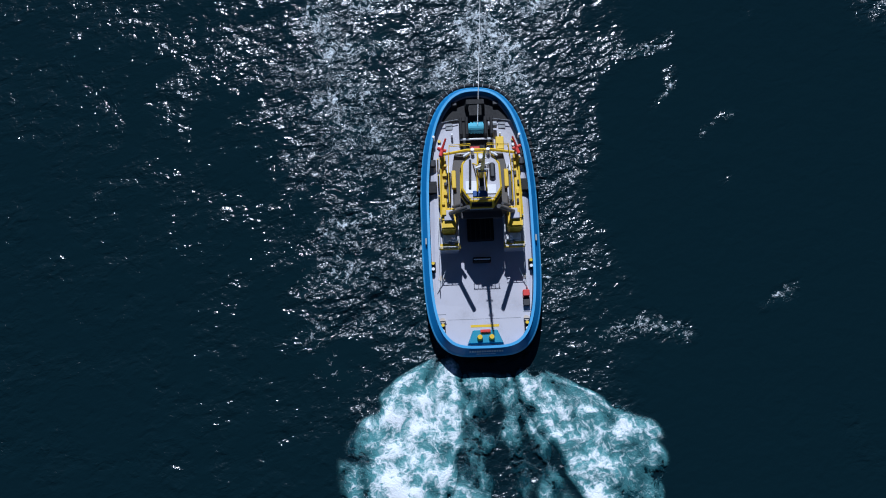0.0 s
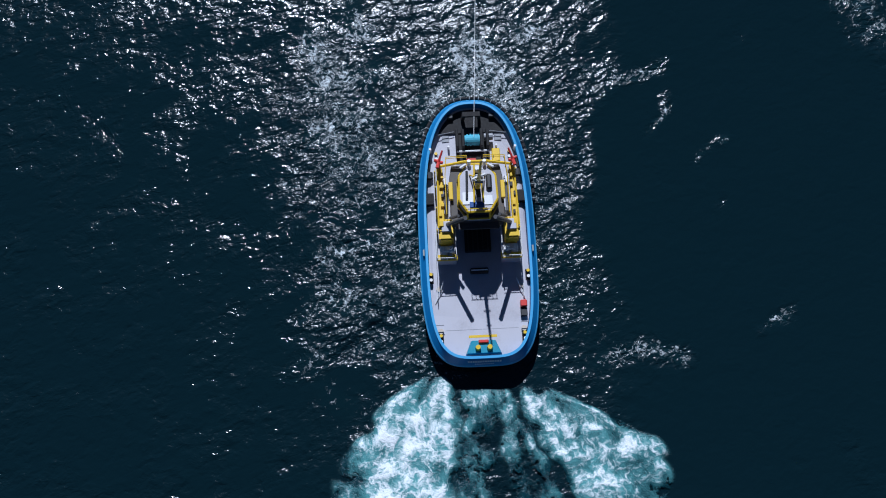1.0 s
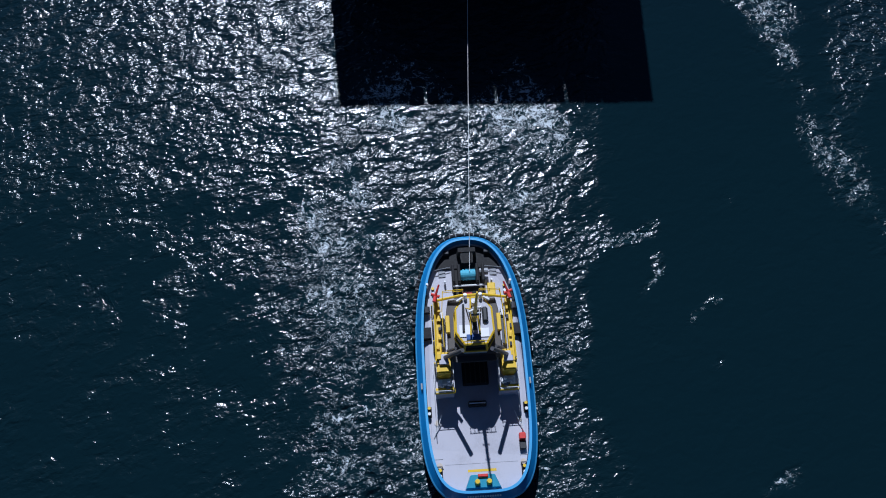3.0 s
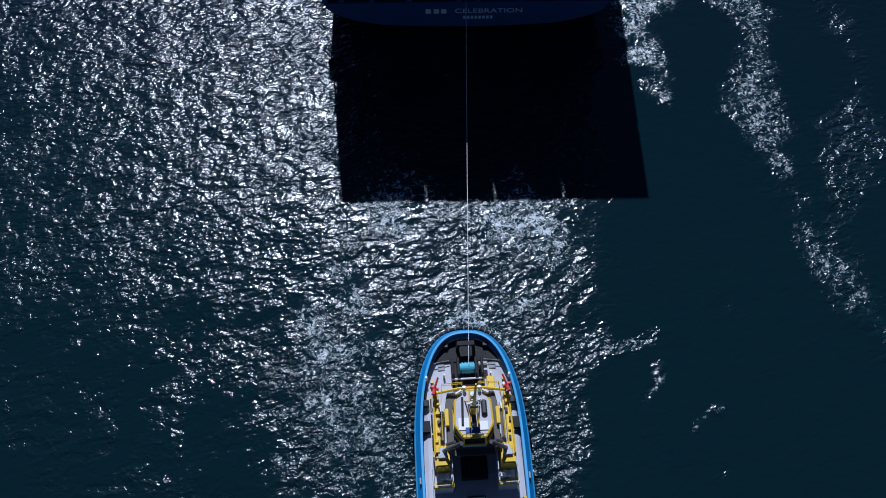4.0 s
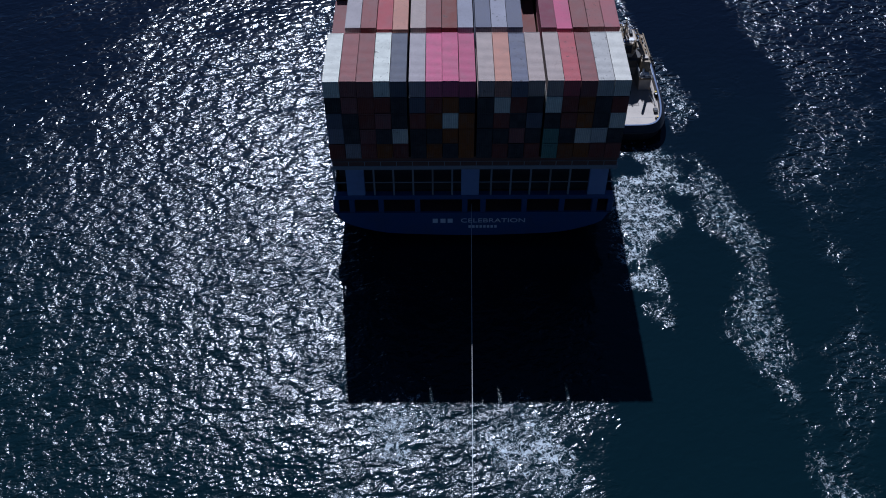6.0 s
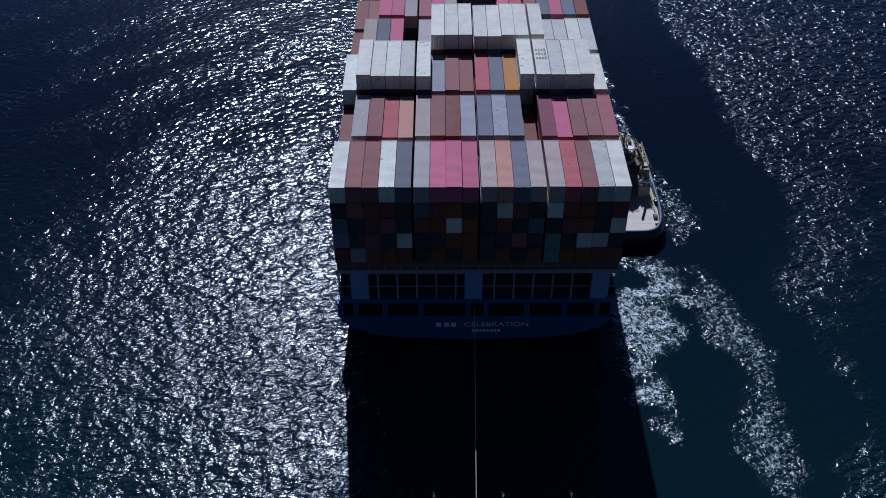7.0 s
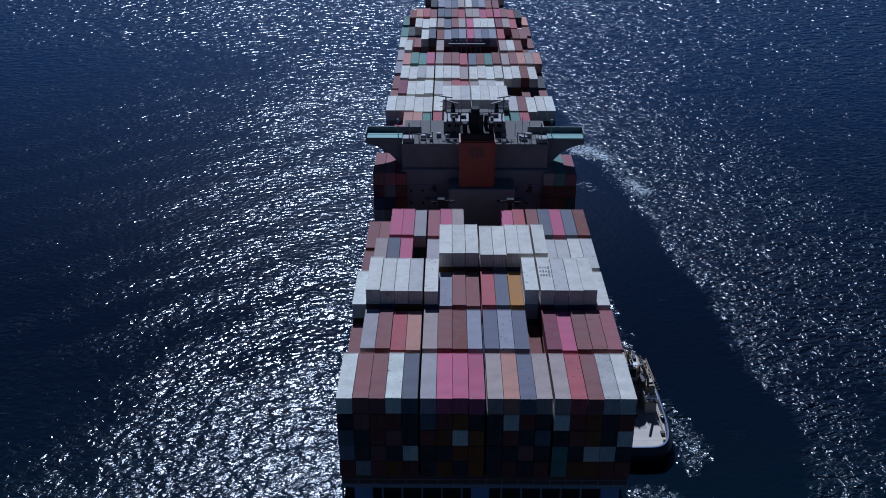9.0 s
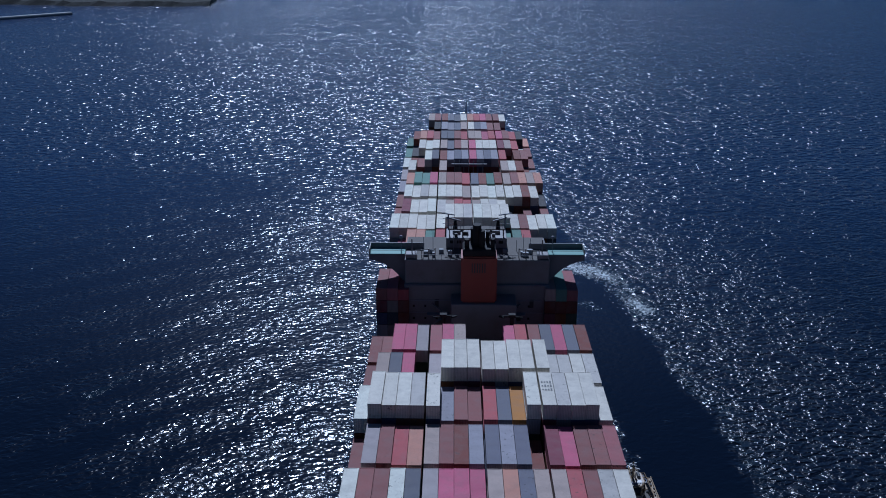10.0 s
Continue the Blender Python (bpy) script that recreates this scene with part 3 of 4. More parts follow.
def cooler_mesh():
    """Cooling unit in the end of an insulated box: grille, fan housing and control hatch."""
    bm = bmesh.new()
    box(bm, 0, 0, 2.35, 2.0, 0.05, 0.7)
    box(bm, 0, 0, 0.35, 2.0, 0.05, 0.4)
    box(bm, 0, 0.01, 1.28, 2.0, 0.05, 1.36)
    for x in (-0.55, 0.55):
        tube(bm, (x, -0.02, 2.35), (x, -0.06, 2.35), 0.26, None, 12)
    box(bm, -0.5, -0.03, 1.2, 0.8, 0.04, 0.9)
    box(bm, 0.6, -0.03, 1.0, 0.6, 0.04, 0.5)
    return finish("cooling_unit", bm, BOX)


BOX_MESH, DOOR_MESH, COOLER_MESH = container_mesh(), door_mesh(), cooler_mesh()
NAMES = {"W": "white", "G": "pale grey-blue", "C": "beige grey", "L": "light blue", "B": "steel blue", "S": "slate", "M": "faded maroon", "N": "rust brown",
         "R": "faded red", "D": "dark red", "P": "bleached magenta", "Q": "dusty rose", "O": "salmon", "Y": "ochre yellow", "T": "sea green", "E": "off-white",
         "K": "black", "U": "navy blue", "J": "dark orange", "V": "purple"}


def container(code, x, y, z, doors, rng, low=0.0):
    ob = new("container", BOX_MESH)
    c = COLOURS[code]
    f = rng.uniform(0.80, 1.0) if code in "WE" else rng.uniform(0.66, 0.88)
    ob.color = (*[min(0.8, v * f * k) for v, k in zip(c, (1.05, 0.99, 0.93) if code in "WE" else (1.16, 0.95, 0.90))], 1)
    tagged(ob, NAMES[code] + " steel shipping container stacked on the ship", "container", "containers stacked on deck")
    tall = 0.9 if rng.random() < low else 1.0
    ob.scale = (1, 1, tall)
    sails(ob, pose(x + rng.uniform(-0.02, 0.02), y + 6.095 + rng.uniform(-0.09, 0.09), z) @ Matrix.Diagonal((1, 1, tall, 1)))
    if doors and code in "WE" and y > 1.0:
        shared("cooling_unit", COOLER_MESH, ob, pose(0, -6.1, 0), "cooling unit in the box's end").color = ob.color
    elif doors:
        for sx in (-0.55, 0.55):
            d = shared("container_door", DOOR_MESH, ob, pose(sx, -6.1, 0))
            d.color = ob.color
    return ob


def stacks():
    rng = random.Random(4)
    low = bmesh.new()
    for i, (codes, tiers) in enumerate(TOPS):
        y0 = bay_start(i)
        heights = [0 if c == "." else int(t) for c, t in zip(codes, tiers)]
        for k in range(18):
            if not heights[k]:
                continue
            x = cell_x(k)
            for tier in range(heights[k]):
                z = BASE + TIER * tier + (1.1 if i > 5 else 0.0)
                top = tier == heights[k] - 1
                if top or i == 0:
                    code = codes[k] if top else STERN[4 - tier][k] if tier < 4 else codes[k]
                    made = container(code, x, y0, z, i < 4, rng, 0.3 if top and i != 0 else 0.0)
                    if i == 2 and k == 13 and top:
                        for r in range(3):
                            for q in range(4):
                                part("roof_mark", box(bmesh.new(), -0.75 + 0.5 * q, -0.6 + 1.4 * r, 2.91, 0.3, rng.uniform(0.4, 0.9), 0.02), STEEL_DARK, made)
                else:
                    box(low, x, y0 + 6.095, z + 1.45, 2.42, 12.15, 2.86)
    ob = new("stacked_containers", finish("stacked_containers", low, SHADED_STACK))
    tagged(ob, "lower tiers of mixed shipping containers, coloured dark for shade, under the top boxes", "containers", kind="stuff")
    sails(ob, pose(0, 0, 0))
    for i in range(len(TOPS)):
        y0 = bay_start(i)
        if i == 5:
            for s in (-1, 1):
                part("hatch_cover", slab(s * 19 - 3.7, s * 19 + 3.7, y0, y0 + 12.2, 16.2, 18.96), SHIP_DECK, ship)
        else:
            w = min(22.5, half_beam(y0 + 12) - 0.3) if i < 14 else 22.5
            part("hatch_cover", bevel(slab(-w, w, y0 + 0.4, y0 + 11.8, 16.2, 20.06 if i > 5 else 18.96), 0.1), SHIP_DECK, ship)


# end faces under the top tier of the aftmost bay, upper to lower; dark codes carry their shade
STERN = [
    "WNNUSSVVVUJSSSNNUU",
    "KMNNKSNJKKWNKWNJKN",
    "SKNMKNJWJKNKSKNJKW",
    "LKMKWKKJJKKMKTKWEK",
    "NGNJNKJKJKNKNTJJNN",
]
stacks()


# ---- accommodation block, bridge wings and funnel ----
def accommodation():
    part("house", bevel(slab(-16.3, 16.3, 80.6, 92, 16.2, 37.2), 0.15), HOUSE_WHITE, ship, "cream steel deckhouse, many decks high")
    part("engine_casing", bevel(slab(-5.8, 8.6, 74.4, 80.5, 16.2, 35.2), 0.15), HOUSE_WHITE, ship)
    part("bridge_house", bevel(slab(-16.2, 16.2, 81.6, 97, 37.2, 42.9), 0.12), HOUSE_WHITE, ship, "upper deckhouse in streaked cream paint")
    part("bridge_deck", slab(-16.0, 16.0, 81.8, 96.8, 42.9, 42.94), SHADE_DECK, ship, "brown-grey bridge deck")
    part("boat_deck", slab(-16.1, 16.1, 80.7, 81.58, 37.2, 37.24), GREY, ship)
    bridge = part("wheelhouse", bevel(slab(-7.0, 7.0, 89.0, 96, 42.96, 45.4), 0.12), HOUSE_WHITE, ship)
    for x in np.arange(-5.6, 5.7, 1.6):
        part("window", slab(x - 0.5, x + 0.5, 88.92, 89.0, 44.2, 44.9), GLASS, bridge)
    for z in (21.5, 24.5, 27.5, 30.5, 33.5):
        part("deck_edge", slab(-16.1, 16.1, 80.4, 80.56, z, z + 0.16), GREY, ship)
    for x, z in ((-11.5, 25.6), (-9.0, 31.8), (9.6, 28.6), (12.4, 31.8), (11.0, 22.6)):
        part("house_door", bevel(slab(x - 0.45, x + 0.45, 80.5, 80.58, z, z + 2.0), 0.02), STEEL_DARK, ship, "dark steel weather door")
    for x in np.arange(-14.2, 14.3, 2.6):
        if abs(x) > 7.2:
            for z in (25.9, 28.9, 31.9):
                part("porthole", slab(x - 0.22, x + 0.22, 80.52, 80.59, z, z + 0.5), GLASS, ship)
    for k, x in enumerate((-8.6, 8.4)):
        for z in (21.6, 24.6, 27.6, 30.6):
            part("ladderway", box(bmesh.new(), x, 79.6, z + 1.4, 3.6, 0.8, 0.12, pose(0, 0, 0, 0, 38 if (round(z) + k) % 2 else -38, 0)), GREY, ship)
            part("landing", slab(x - 2.6, x + 2.6, 79.1, 80.4, z - 0.1, z), GREY, ship)
    for s in (-1, 1):
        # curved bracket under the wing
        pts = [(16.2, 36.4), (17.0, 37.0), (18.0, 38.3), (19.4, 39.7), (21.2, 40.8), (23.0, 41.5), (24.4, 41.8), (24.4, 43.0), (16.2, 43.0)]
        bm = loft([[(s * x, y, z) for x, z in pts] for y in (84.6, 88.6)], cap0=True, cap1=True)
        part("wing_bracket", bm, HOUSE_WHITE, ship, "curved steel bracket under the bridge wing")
        part("bridge_wing", bevel(slab(min(s * 16.25, s * 24.4), max(s * 16.25, s * 24.4), 84.6, 88.6, 43.02, 43.2), 0.04), GREEN_DECK, ship, "green-painted bridge wing deck")
        part("wing_bulwark", slab(min(s * 12, s * 24.4), max(s * 12, s * 24.4), 88.65, 88.85, 42.96, 44.4), HOUSE_WHITE, ship)
        part("wing_rail", slab(min(s * 16.4, s * 24.4), max(s * 16.4, s * 24.4), 84.5, 84.56, 44.02, 44.1), GREY, ship)
        part("wing_end", slab(min(s * 24.2, s * 24.4), max(s * 24.2, s * 24.4), 84.6, 88.6, 43.2, 44.4), HOUSE_WHITE, ship)
        part("wing_locker", bevel(slab(min(s * 13.5, s * 16.0), max(s * 13.5, s * 16.0), 82.2, 84.5, 42.94, 44.0), 0.1), HOUSE_WHITE, ship)
        bm = bmesh.new()
        tube(bm, (s * 17.2, 86.5, 43.1), (s * 17.2, 86.5, 46.4), 0.1)
        bmesh.ops.create_uvsphere(bm, u_segments=12, v_segments=8, radius=0.42, matrix=Matrix.Translation((s * 17.2, 86.5, 46.6)))
        part("satellite_dome", bm, GREY, ship)
        bm = bmesh.new()
        tube(bm, (s * 6.5, 90.2, 47.6), (s * 6.5, 90.2, 50.8), 0.16)
        for z in (48.6, 49.8):
            tube(bm, (s * 5.2, 90.2, z), (s * 7.8, 90.2, z), 0.07)
        box(bm, s * 6.5, 90.2, 50.9, 3.2, 0.25, 0.25, pose(0, 0, 0, 0, 0, s * 24))
        part("radar_mast", bm, GREY, ship)
        # provision crane laid along the deck
        bm = bmesh.new()
        tube(bm, (s * 7.4, 70.5, 18.9), (s * 7.4, 70.5, 34.4), 0.45)
        tube(bm, (s * 7.4, 70.5, 34.2), (s * 4.6, 69.4, 34.7), 0.24)
        tube(bm, (s * 4.6, 69.4, 34.7), (s * 5.6, 68.2, 34.9), 0.2)
        tube(bm, (s * 7.8, 70.2, 34.2), (s * 9.6, 68.6, 34.8), 0.16)
        box(bm, s * 7.4, 70.5, 34.4, 1.5, 1.1, 0.7)
        part("provision_crane", bm, BLACK, ship, "black deck crane")
        part("bollard_box", bevel(slab(s * 4.6 - 0.9, s * 4.6 + 0.9, 92, 94, 45.4, 46.2), 0.1), HOUSE_WHITE, ship)
    stack = part("funnel", bevel(slab(-3.6, 4.2, 75.2, 81.4, 35.22, 46.0), 0.35, 2), FUNNEL_RED, ship, "orange-red funnel with a louvred grille")
    for x in np.arange(-1.2, 2.1, 0.55):
        part("louvre", slab(x - 0.12, x + 0.12, 75.1, 75.2, 42.4, 44.6), STEEL_DARK, stack)
    for x, y, r, h in ((-2.4, 77.5, 0.55, 49.6), (-0.2, 78.6, 0.95, 52.6), (0.9, 77.6, 0.7, 51.6), (3.2, 77.3, 0.5, 49.8), (-0.9, 80.2, 0.7, 51.2), (2.2, 80.4, 0.45, 50.4)):
        part("exhaust_pipe", bar((x, y, 46.2), (x, y - 0.6, h), r, 10), BLACK, ship, "soot-black exhaust pipe")
    part("funnel_top", bevel(slab(-3.3, 3.9, 75.6, 81.2, 46.0, 47.6), 0.3), BLACK, ship, "soot-black funnel top")
    for x in np.arange(-14, 14.1, 2.0):
        part("rail_post", slab(x - 0.05, x + 0.05, 81.85, 81.95, 42.94, 44.0), GREY, ship)
    part("rail", slab(-15.9, 15.9, 81.86, 81.94, 43.95, 44.05), GREY, ship)
    rng = random.Random(8)
    for k in range(16):
        x, y = rng.uniform(-6, 6), rng.uniform(90, 95)
        if abs(x) > 1.6:
            w = rng.uniform(0.5, 1.6)
            part("roof_locker", bevel(box(bmesh.new(), x, y, 45.4 + 0.35, w, rng.uniform(0.6, 1.8), 0.7), 0.06), rng.choice((GREY, HOUSE_WHITE, STEEL_DARK)), ship)
    for k in range(10):
        x = rng.uniform(-13, 13)
        part("antenna", bar((x, 88, 42.94), (x, 88, rng.uniform(45.5, 48.0)), 0.06, 5), GREY, ship)
    for s in (-1, 1):
        for k in range(5):
            x = s * rng.uniform(5, 13)
            part("deck_locker", bevel(box(bmesh.new(), x, rng.uniform(82.6, 86.5), 43.44, rng.uniform(0.6, 1.4), 0.8, 1.0), 0.06), rng.choice((GREY, STEEL_DARK)), ship)
    # signal mast platform abaft the wheelhouse: cross-trees, dark drum lamps and slanting scanner
    part("mast_platform", bevel(slab(-6.6, 6.6, 89.0, 91.4, 47.4, 47.65), 0.05), SHADE_DECK, ship)
    for x in (-6.2, -3.2, 3.2, 6.2):
        for y in (89.3, 91.1):
            part("platform_post", bar((x, y, 42.94), (x, y, 47.4), 0.13, 6), HOUSE_WHITE, ship)
    for s in (-1, 1):
        part("radar_drum", bar((s * 4.9, 89.5, 47.65), (s * 4.9, 89.5, 49.6), 0.55, 12, 0.3), BLACK, ship, "black radar pedestal")
        part("scanner", box(bmesh.new(), s * 5.3, 89.5, 49.9, 3.4, 0.3, 0.3, pose(0, 0, 0, 0, -s * 8, s * 20)), HOUSE_WHITE, ship)
        for k in range(6):
            x = s * (3.0 + 0.7 * k)
            part("platform_rail_post", bar((x, 88.1, 47.65), (x, 88.1, 48.7), 0.04, 5), GREY, ship)
        part("platform_rail", bar((s * 2.8, 88.1, 48.7), (s * 6.6, 88.1, 48.7), 0.05, 5), GREY, ship)
        for k in range(4):
            x = s * (9.4 + 1.5 * k)
            part("deck_frame", bar((x, 83.0, 42.94), (x, 83.0, 45.3 - 0.2 * k), 0.12, 6), HOUSE_WHITE, ship)
        part("deck_frame", bar((s * 9.4, 83.0, 45.0), (s * 13.9, 83.0, 44.6), 0.1, 6), HOUSE_WHITE, ship)
        part("lamp_post", bar((s * 14.6, 83.4, 42.94), (s * 14.6, 83.4, 47.2), 0.14, 6), HOUSE_WHITE, ship)
    part("foremast", bar((0, 291, 20.5), (0, 291, 36), 0.35, 8, 0.18), GREY, ship)
    # lashing frame standing between two forward bays
    for k, x in enumerate(np.arange(-5.0, 5.1, 1.6)):
        part("lashing_post", slab(x - 0.12, x + 0.12, 197.2, 197.6, 19, 34.6), GREY, ship)
    part("lashing_beam", slab(-6, 6, 197.1, 197.7, 33.2, 33.6), GREY, ship)


accommodation()


# ---- tugs ----
def oval(a, b, scale_in, z, n=96):
    """Plan outline of a tug at a height: fine bow, full stern; drawn in by scale_in metres."""
    out = []
    for i in range(n):
        t = math.tau * i / n
        s, c = math.sin(t), math.cos(t)
        p = 2.55 if c > 0 else 4.0
        x = math.copysign(abs(s) ** (2 / p), s) * (a - scale_in)
        y = math.copysign(abs(c) ** (2 / p), c) * (b - scale_in)
        out.append((x, y, z + 1.0 * soft_one(y, 2, 17)))
    return out


def soft_one(v, a, b):
    t = min(1, max(0, (v - a) / (b - a)))
    return t * t * (3 - 2 * t)


def tugboat(label, deck, trim, inner, frame_paint, m):
    tug = tagged(new("tugboat"), label, "tugboat", "tugs attending the ship")
    sails(tug, m)
    A, B = 7.2, 17.0
    fire_gear = frame_paint is YELLOW
    part("hull", loft([oval(A, B, 1.6, -1.5), oval(A, B, 0.5, 0.6), oval(A, B, 0.15, 1.9)], cap0=True), HULL_DARK, tug, "black lower hull")
    part("rubbing_strake", loft([oval(A, B, 0.15, 1.9), oval(A, B, -0.02, 2.05), oval(A, B, -0.02, 2.3), oval(A, B, 0.14, 2.42)]), TUG_LIGHT if trim is TUG_BLUE else trim, tug, "", True)
    part("bulwark", loft([oval(A, B, 0.14, 2.42), oval(A, B, 0.80, 3.5), oval(A, B, 1.0, 3.5), oval(A, B, 1.05, 2.2)]), trim, tug, "bulwark leaning inwards")
    part("rail_cap", loft([oval(A, B, 0.76, 3.47), oval(A, B, 0.76, 3.56), oval(A, B, 1.06, 3.56), oval(A, B, 1.06, 3.47)]), inner, tug)
    dk = oval(A, B, 1.1, 2.3)
    part("deck", loft([oval(A, B, 1.1, 2.0), dk], cap1=True), deck, tug, "painted steel deck")
    # rubber fender round the bow, in blocks
    ring = oval(A, B, -0.22, 2.0, 132)
    blocks = [i for i in range(132) if ring[i][1] > 3.0]
    fm = finish("fender_block", bevel(box(bmesh.new(), 0, 0, 0, 0.70, 0.42, 1.3), 0.12), BLACK)
    rib = finish("fender_rib", bevel(box(bmesh.new(), 0, 0, 0, 0.09, 0.5, 1.36), 0.03), STONE)
    for i in blocks:
        x, y, z = ring[i]
        x2, y2, _ = ring[(i + 1) % 132]
        shared("fender_block", fm, tug, pose(x, y, z - 0.1, 0, 0, math.degrees(math.atan2(y2 - y, x2 - x))))
        if i % 2 == 0:
            shared("fender_rib", rib, tug, pose(x, y, z - 0.06, 0, 0, math.degrees(math.atan2(y2 - y, x2 - x))))
    # deckhouse
    plan = [(-4.3, 7.6), (4.3, 7.6), (4.7, 6.0), (4.7, 0.2), (-4.7, 0.2), (-4.7, 6.0)]
    part("deckhouse", bevel(prism(plan, 2.3, 5.2), 0.1), deck, tug)
    part("bridge_deck", bevel(prism([(-2.9, 6.6), (2.9, 6.6), (3.2, 5.0), (3.2, -0.7), (-3.2, -0.7), (-3.2, 5.0)], 5.22, 7.6), 0.1), SHADE_DECK, tug, "brown-grey bridge deck")
    oct_plan = [(-1.25, 5.7), (1.25, 5.7), (2.25, 4.2), (2.35, 1.1), (1.35, -0.5), (-1.35, -0.5), (-2.35, 1.1), (-2.25, 4.2)]
    part("wheelhouse", prism(oct_plan, 7.6, 8.5, 1.03), deck, tug)
    part("window_band", prism([(x * 0.99, 2.8 + (y - 2.8) * 0.99) for x, y in oct_plan], 8.5, 10.4, 0.93), GLASS, tug, "dark tinted wheelhouse windows")
    lo = [(x * 1.0, 2.8 + (y - 2.8) * 1.0, 8.5) for x, y in oct_plan]
    hi = [(x * 0.93, 2.8 + (y - 2.8) * 0.93, 10.45) for x, y in oct_plan]
    for i in range(8):
        part("window_post", bar(lo[i], hi[i], 0.14, 6), frame_paint, tug)
        part("roof_edge", bar(hi[i], hi[(i + 1) % 8], 0.18, 6), frame_paint, tug)
        part("sill", bar(lo[i], lo[(i + 1) % 8], 0.12, 6), frame_paint, tug)
    roof = part("roof", bevel(prism([(x * 0.92, 2.8 + (y - 2.8) * 0.92) for x, y in oct_plan], 10.4, 10.6), 0.05), deck, tug, "cluttered wheelhouse roof")
    part("roof_panel", bevel(box(bmesh.new(), -1.1, 1.3, 10.66, 1.5, 1.5, 0.1), 0.03), WHITE, roof)
    part("roof_panel", bevel(box(bmesh.new(), 1.1, 1.0, 10.66, 1.1, 1.1, 0.1), 0.03), WHITE, roof)
    part("roof_pipe", bar((-1.35, 1.2, 10.8), (-1.2, 4.6, 10.8), 0.16, 6), STEEL_DARK, roof)
    part("roof_vent", bevel(box(bmesh.new(), 1.3, 3.2, 10.85, 0.7, 1.9, 0.5), 0.2), STEEL_DARK, roof)
    part("roof_hatch", bevel(box(bmesh.new(), -0.2, 0.5, 10.7, 1.7, 0.7, 0.16), 0.04), TUG_NAVY, roof)
    for x in (-0.55, 0.55):
        part("mast_rail", bar((x, 0.6, 11.2), (x * 0.6, 5.2, 11.5), 0.11, 6), frame_paint, tug)
        for y in (0.7, 2.2, 3.7):
            part("rail_post", bar((x, y, 10.6), (x, y, 11.25), 0.05, 5), frame_paint, tug)
    for s in (-1, 1):
        part("roof_lamp", bevel(box(bmesh.new(), s * 1.6, 5.2, 10.9, 0.9, 0.25, 0.3, pose(0, 0, 0, 0, 0, -s * 32)), 0.06), WHITE, roof)
        part("search_light", bar((s * 0.9, 5.4, 10.6), (s * 0.9, 5.7, 11.3), 0.22, 10), WHITE, tug)
        part("side_stair", bevel(box(bmesh.new(), s * 3.9, 2.6, 6.3, 0.8, 3.0, 0.15, pose(0, 0, 0, 24, 0, 0)), 0.03), GREY, tug)
        part("side_locker", bevel(box(bmesh.new(), s * 3.9, 5.2, 5.6, 0.9, 0.9, 0.8), 0.06), WHITE, tug)
        part("yellow_cabinet", bevel(box(bmesh.new(), s * 3.1, 3.2, 7.9, 0.5, 2.2, 0.6), 0.06), frame_paint, tug)
    # mast
    top = 20.5 if fire_gear else 13.9
    bm = bmesh.new()
    tube(bm, (0, 2.6, 10.5), (0, 2.2, top), 0.30, 0.10)
    mast = part("mast", bm, frame_paint, tug)
    for z, w in ((13.6, 0.7), (15.4, 0.42), (17.2, 0.3))[:3 if fire_gear else 1]:
        part("spreader", bar((-w, 2.4, z), (w, 2.4, z), 0.07, 6), WHITE, mast)
    part("mast_platform", bevel(box(bmesh.new(), 0, 2.6, 13.4, 1.0, 0.9, 0.12), 0.03), GREY, mast)
    part("radar", bevel(box(bmesh.new(), 0, 2.8, 13.75, 1.7, 0.22, 0.22, pose(0, 0, 0, 0, 0, 20)), 0.05), WHITE, mast)
    for s in (-1, 1):
        part("mast_stay", bar((s * 0.9, 4.2, 10.6), (0, 2.4, 14.4), 0.08, 6), frame_paint, tug)
        # side gallery with yellow coaming, and fire monitors
        part("gallery", bevel(slab(min(s * 3.9, s * 4.8), max(s * 3.9, s * 4.8), -1.6, 6.4, 7.0, 7.2), 0.03), deck, tug)
        part("gallery_coaming", bevel(slab(s * 4.35 - 0.34, s * 4.35 + 0.34, -1.8, 6.2, 7.2, 8.1), 0.08), frame_paint, tug, "coaming along the gallery")
        for y in (-1.2, 1.6, 4.2, 6.2):
            part("gallery_post", bar((s * 4.9, y, 2.3), (s * 4.9, y, 7.0), 0.1, 6), frame_paint, tug)
        bm = bmesh.new()
        tube(bm, (s * 4.4, 6.6, 8.2), (s * 4.4, 6.6, 9.4), 0.22)
        tube(bm, (s * 4.4, 6.4, 9.5), (s * 3.9, 7.6, 10.1), 0.16, 0.11)
        tube(bm, (s * 3.9, 6.3, 9.4), (s * 4.9, 6.7, 9.4), 0.2)
        tube(bm, (s * 4.4, 6.3, 9.5), (s * 4.6, 5.6, 9.6), 0.22)
        if fire_gear:
            part("fire_monitor", bm, RED, tug, "red fire monitor")
        else:
            bm.free()
        # engine casing with funnel
        part("casing", bevel(slab(min(s * 2.7, s * 5.0), max(s * 2.7, s * 5.0), -4.4, 0.15, 2.3, 5.2), 0.1), deck, tug)
        stack = part("funnel", bevel(slab(min(s * 3.05, s * 4.75), max(s * 3.05, s * 4.75), -2.8, -0.2, 5.22, 8.0), 0.18, 2), frame_paint, tug, "painted funnel casing")
        part("funnel_cap", bevel(slab(min(s * 3.3, s * 4.4), max(s * 3.3, s * 4.4), -1.9, -0.6, 8.1, 8.35), 0.08), deck, stack)
        part("exhaust_pipe", bar((s * 3.7, -1.0, 8.2), (s * 1.7, -1.6, 12.4), 0.25, 10), STEEL_GREY, tug, "leaning grey exhaust pipe")
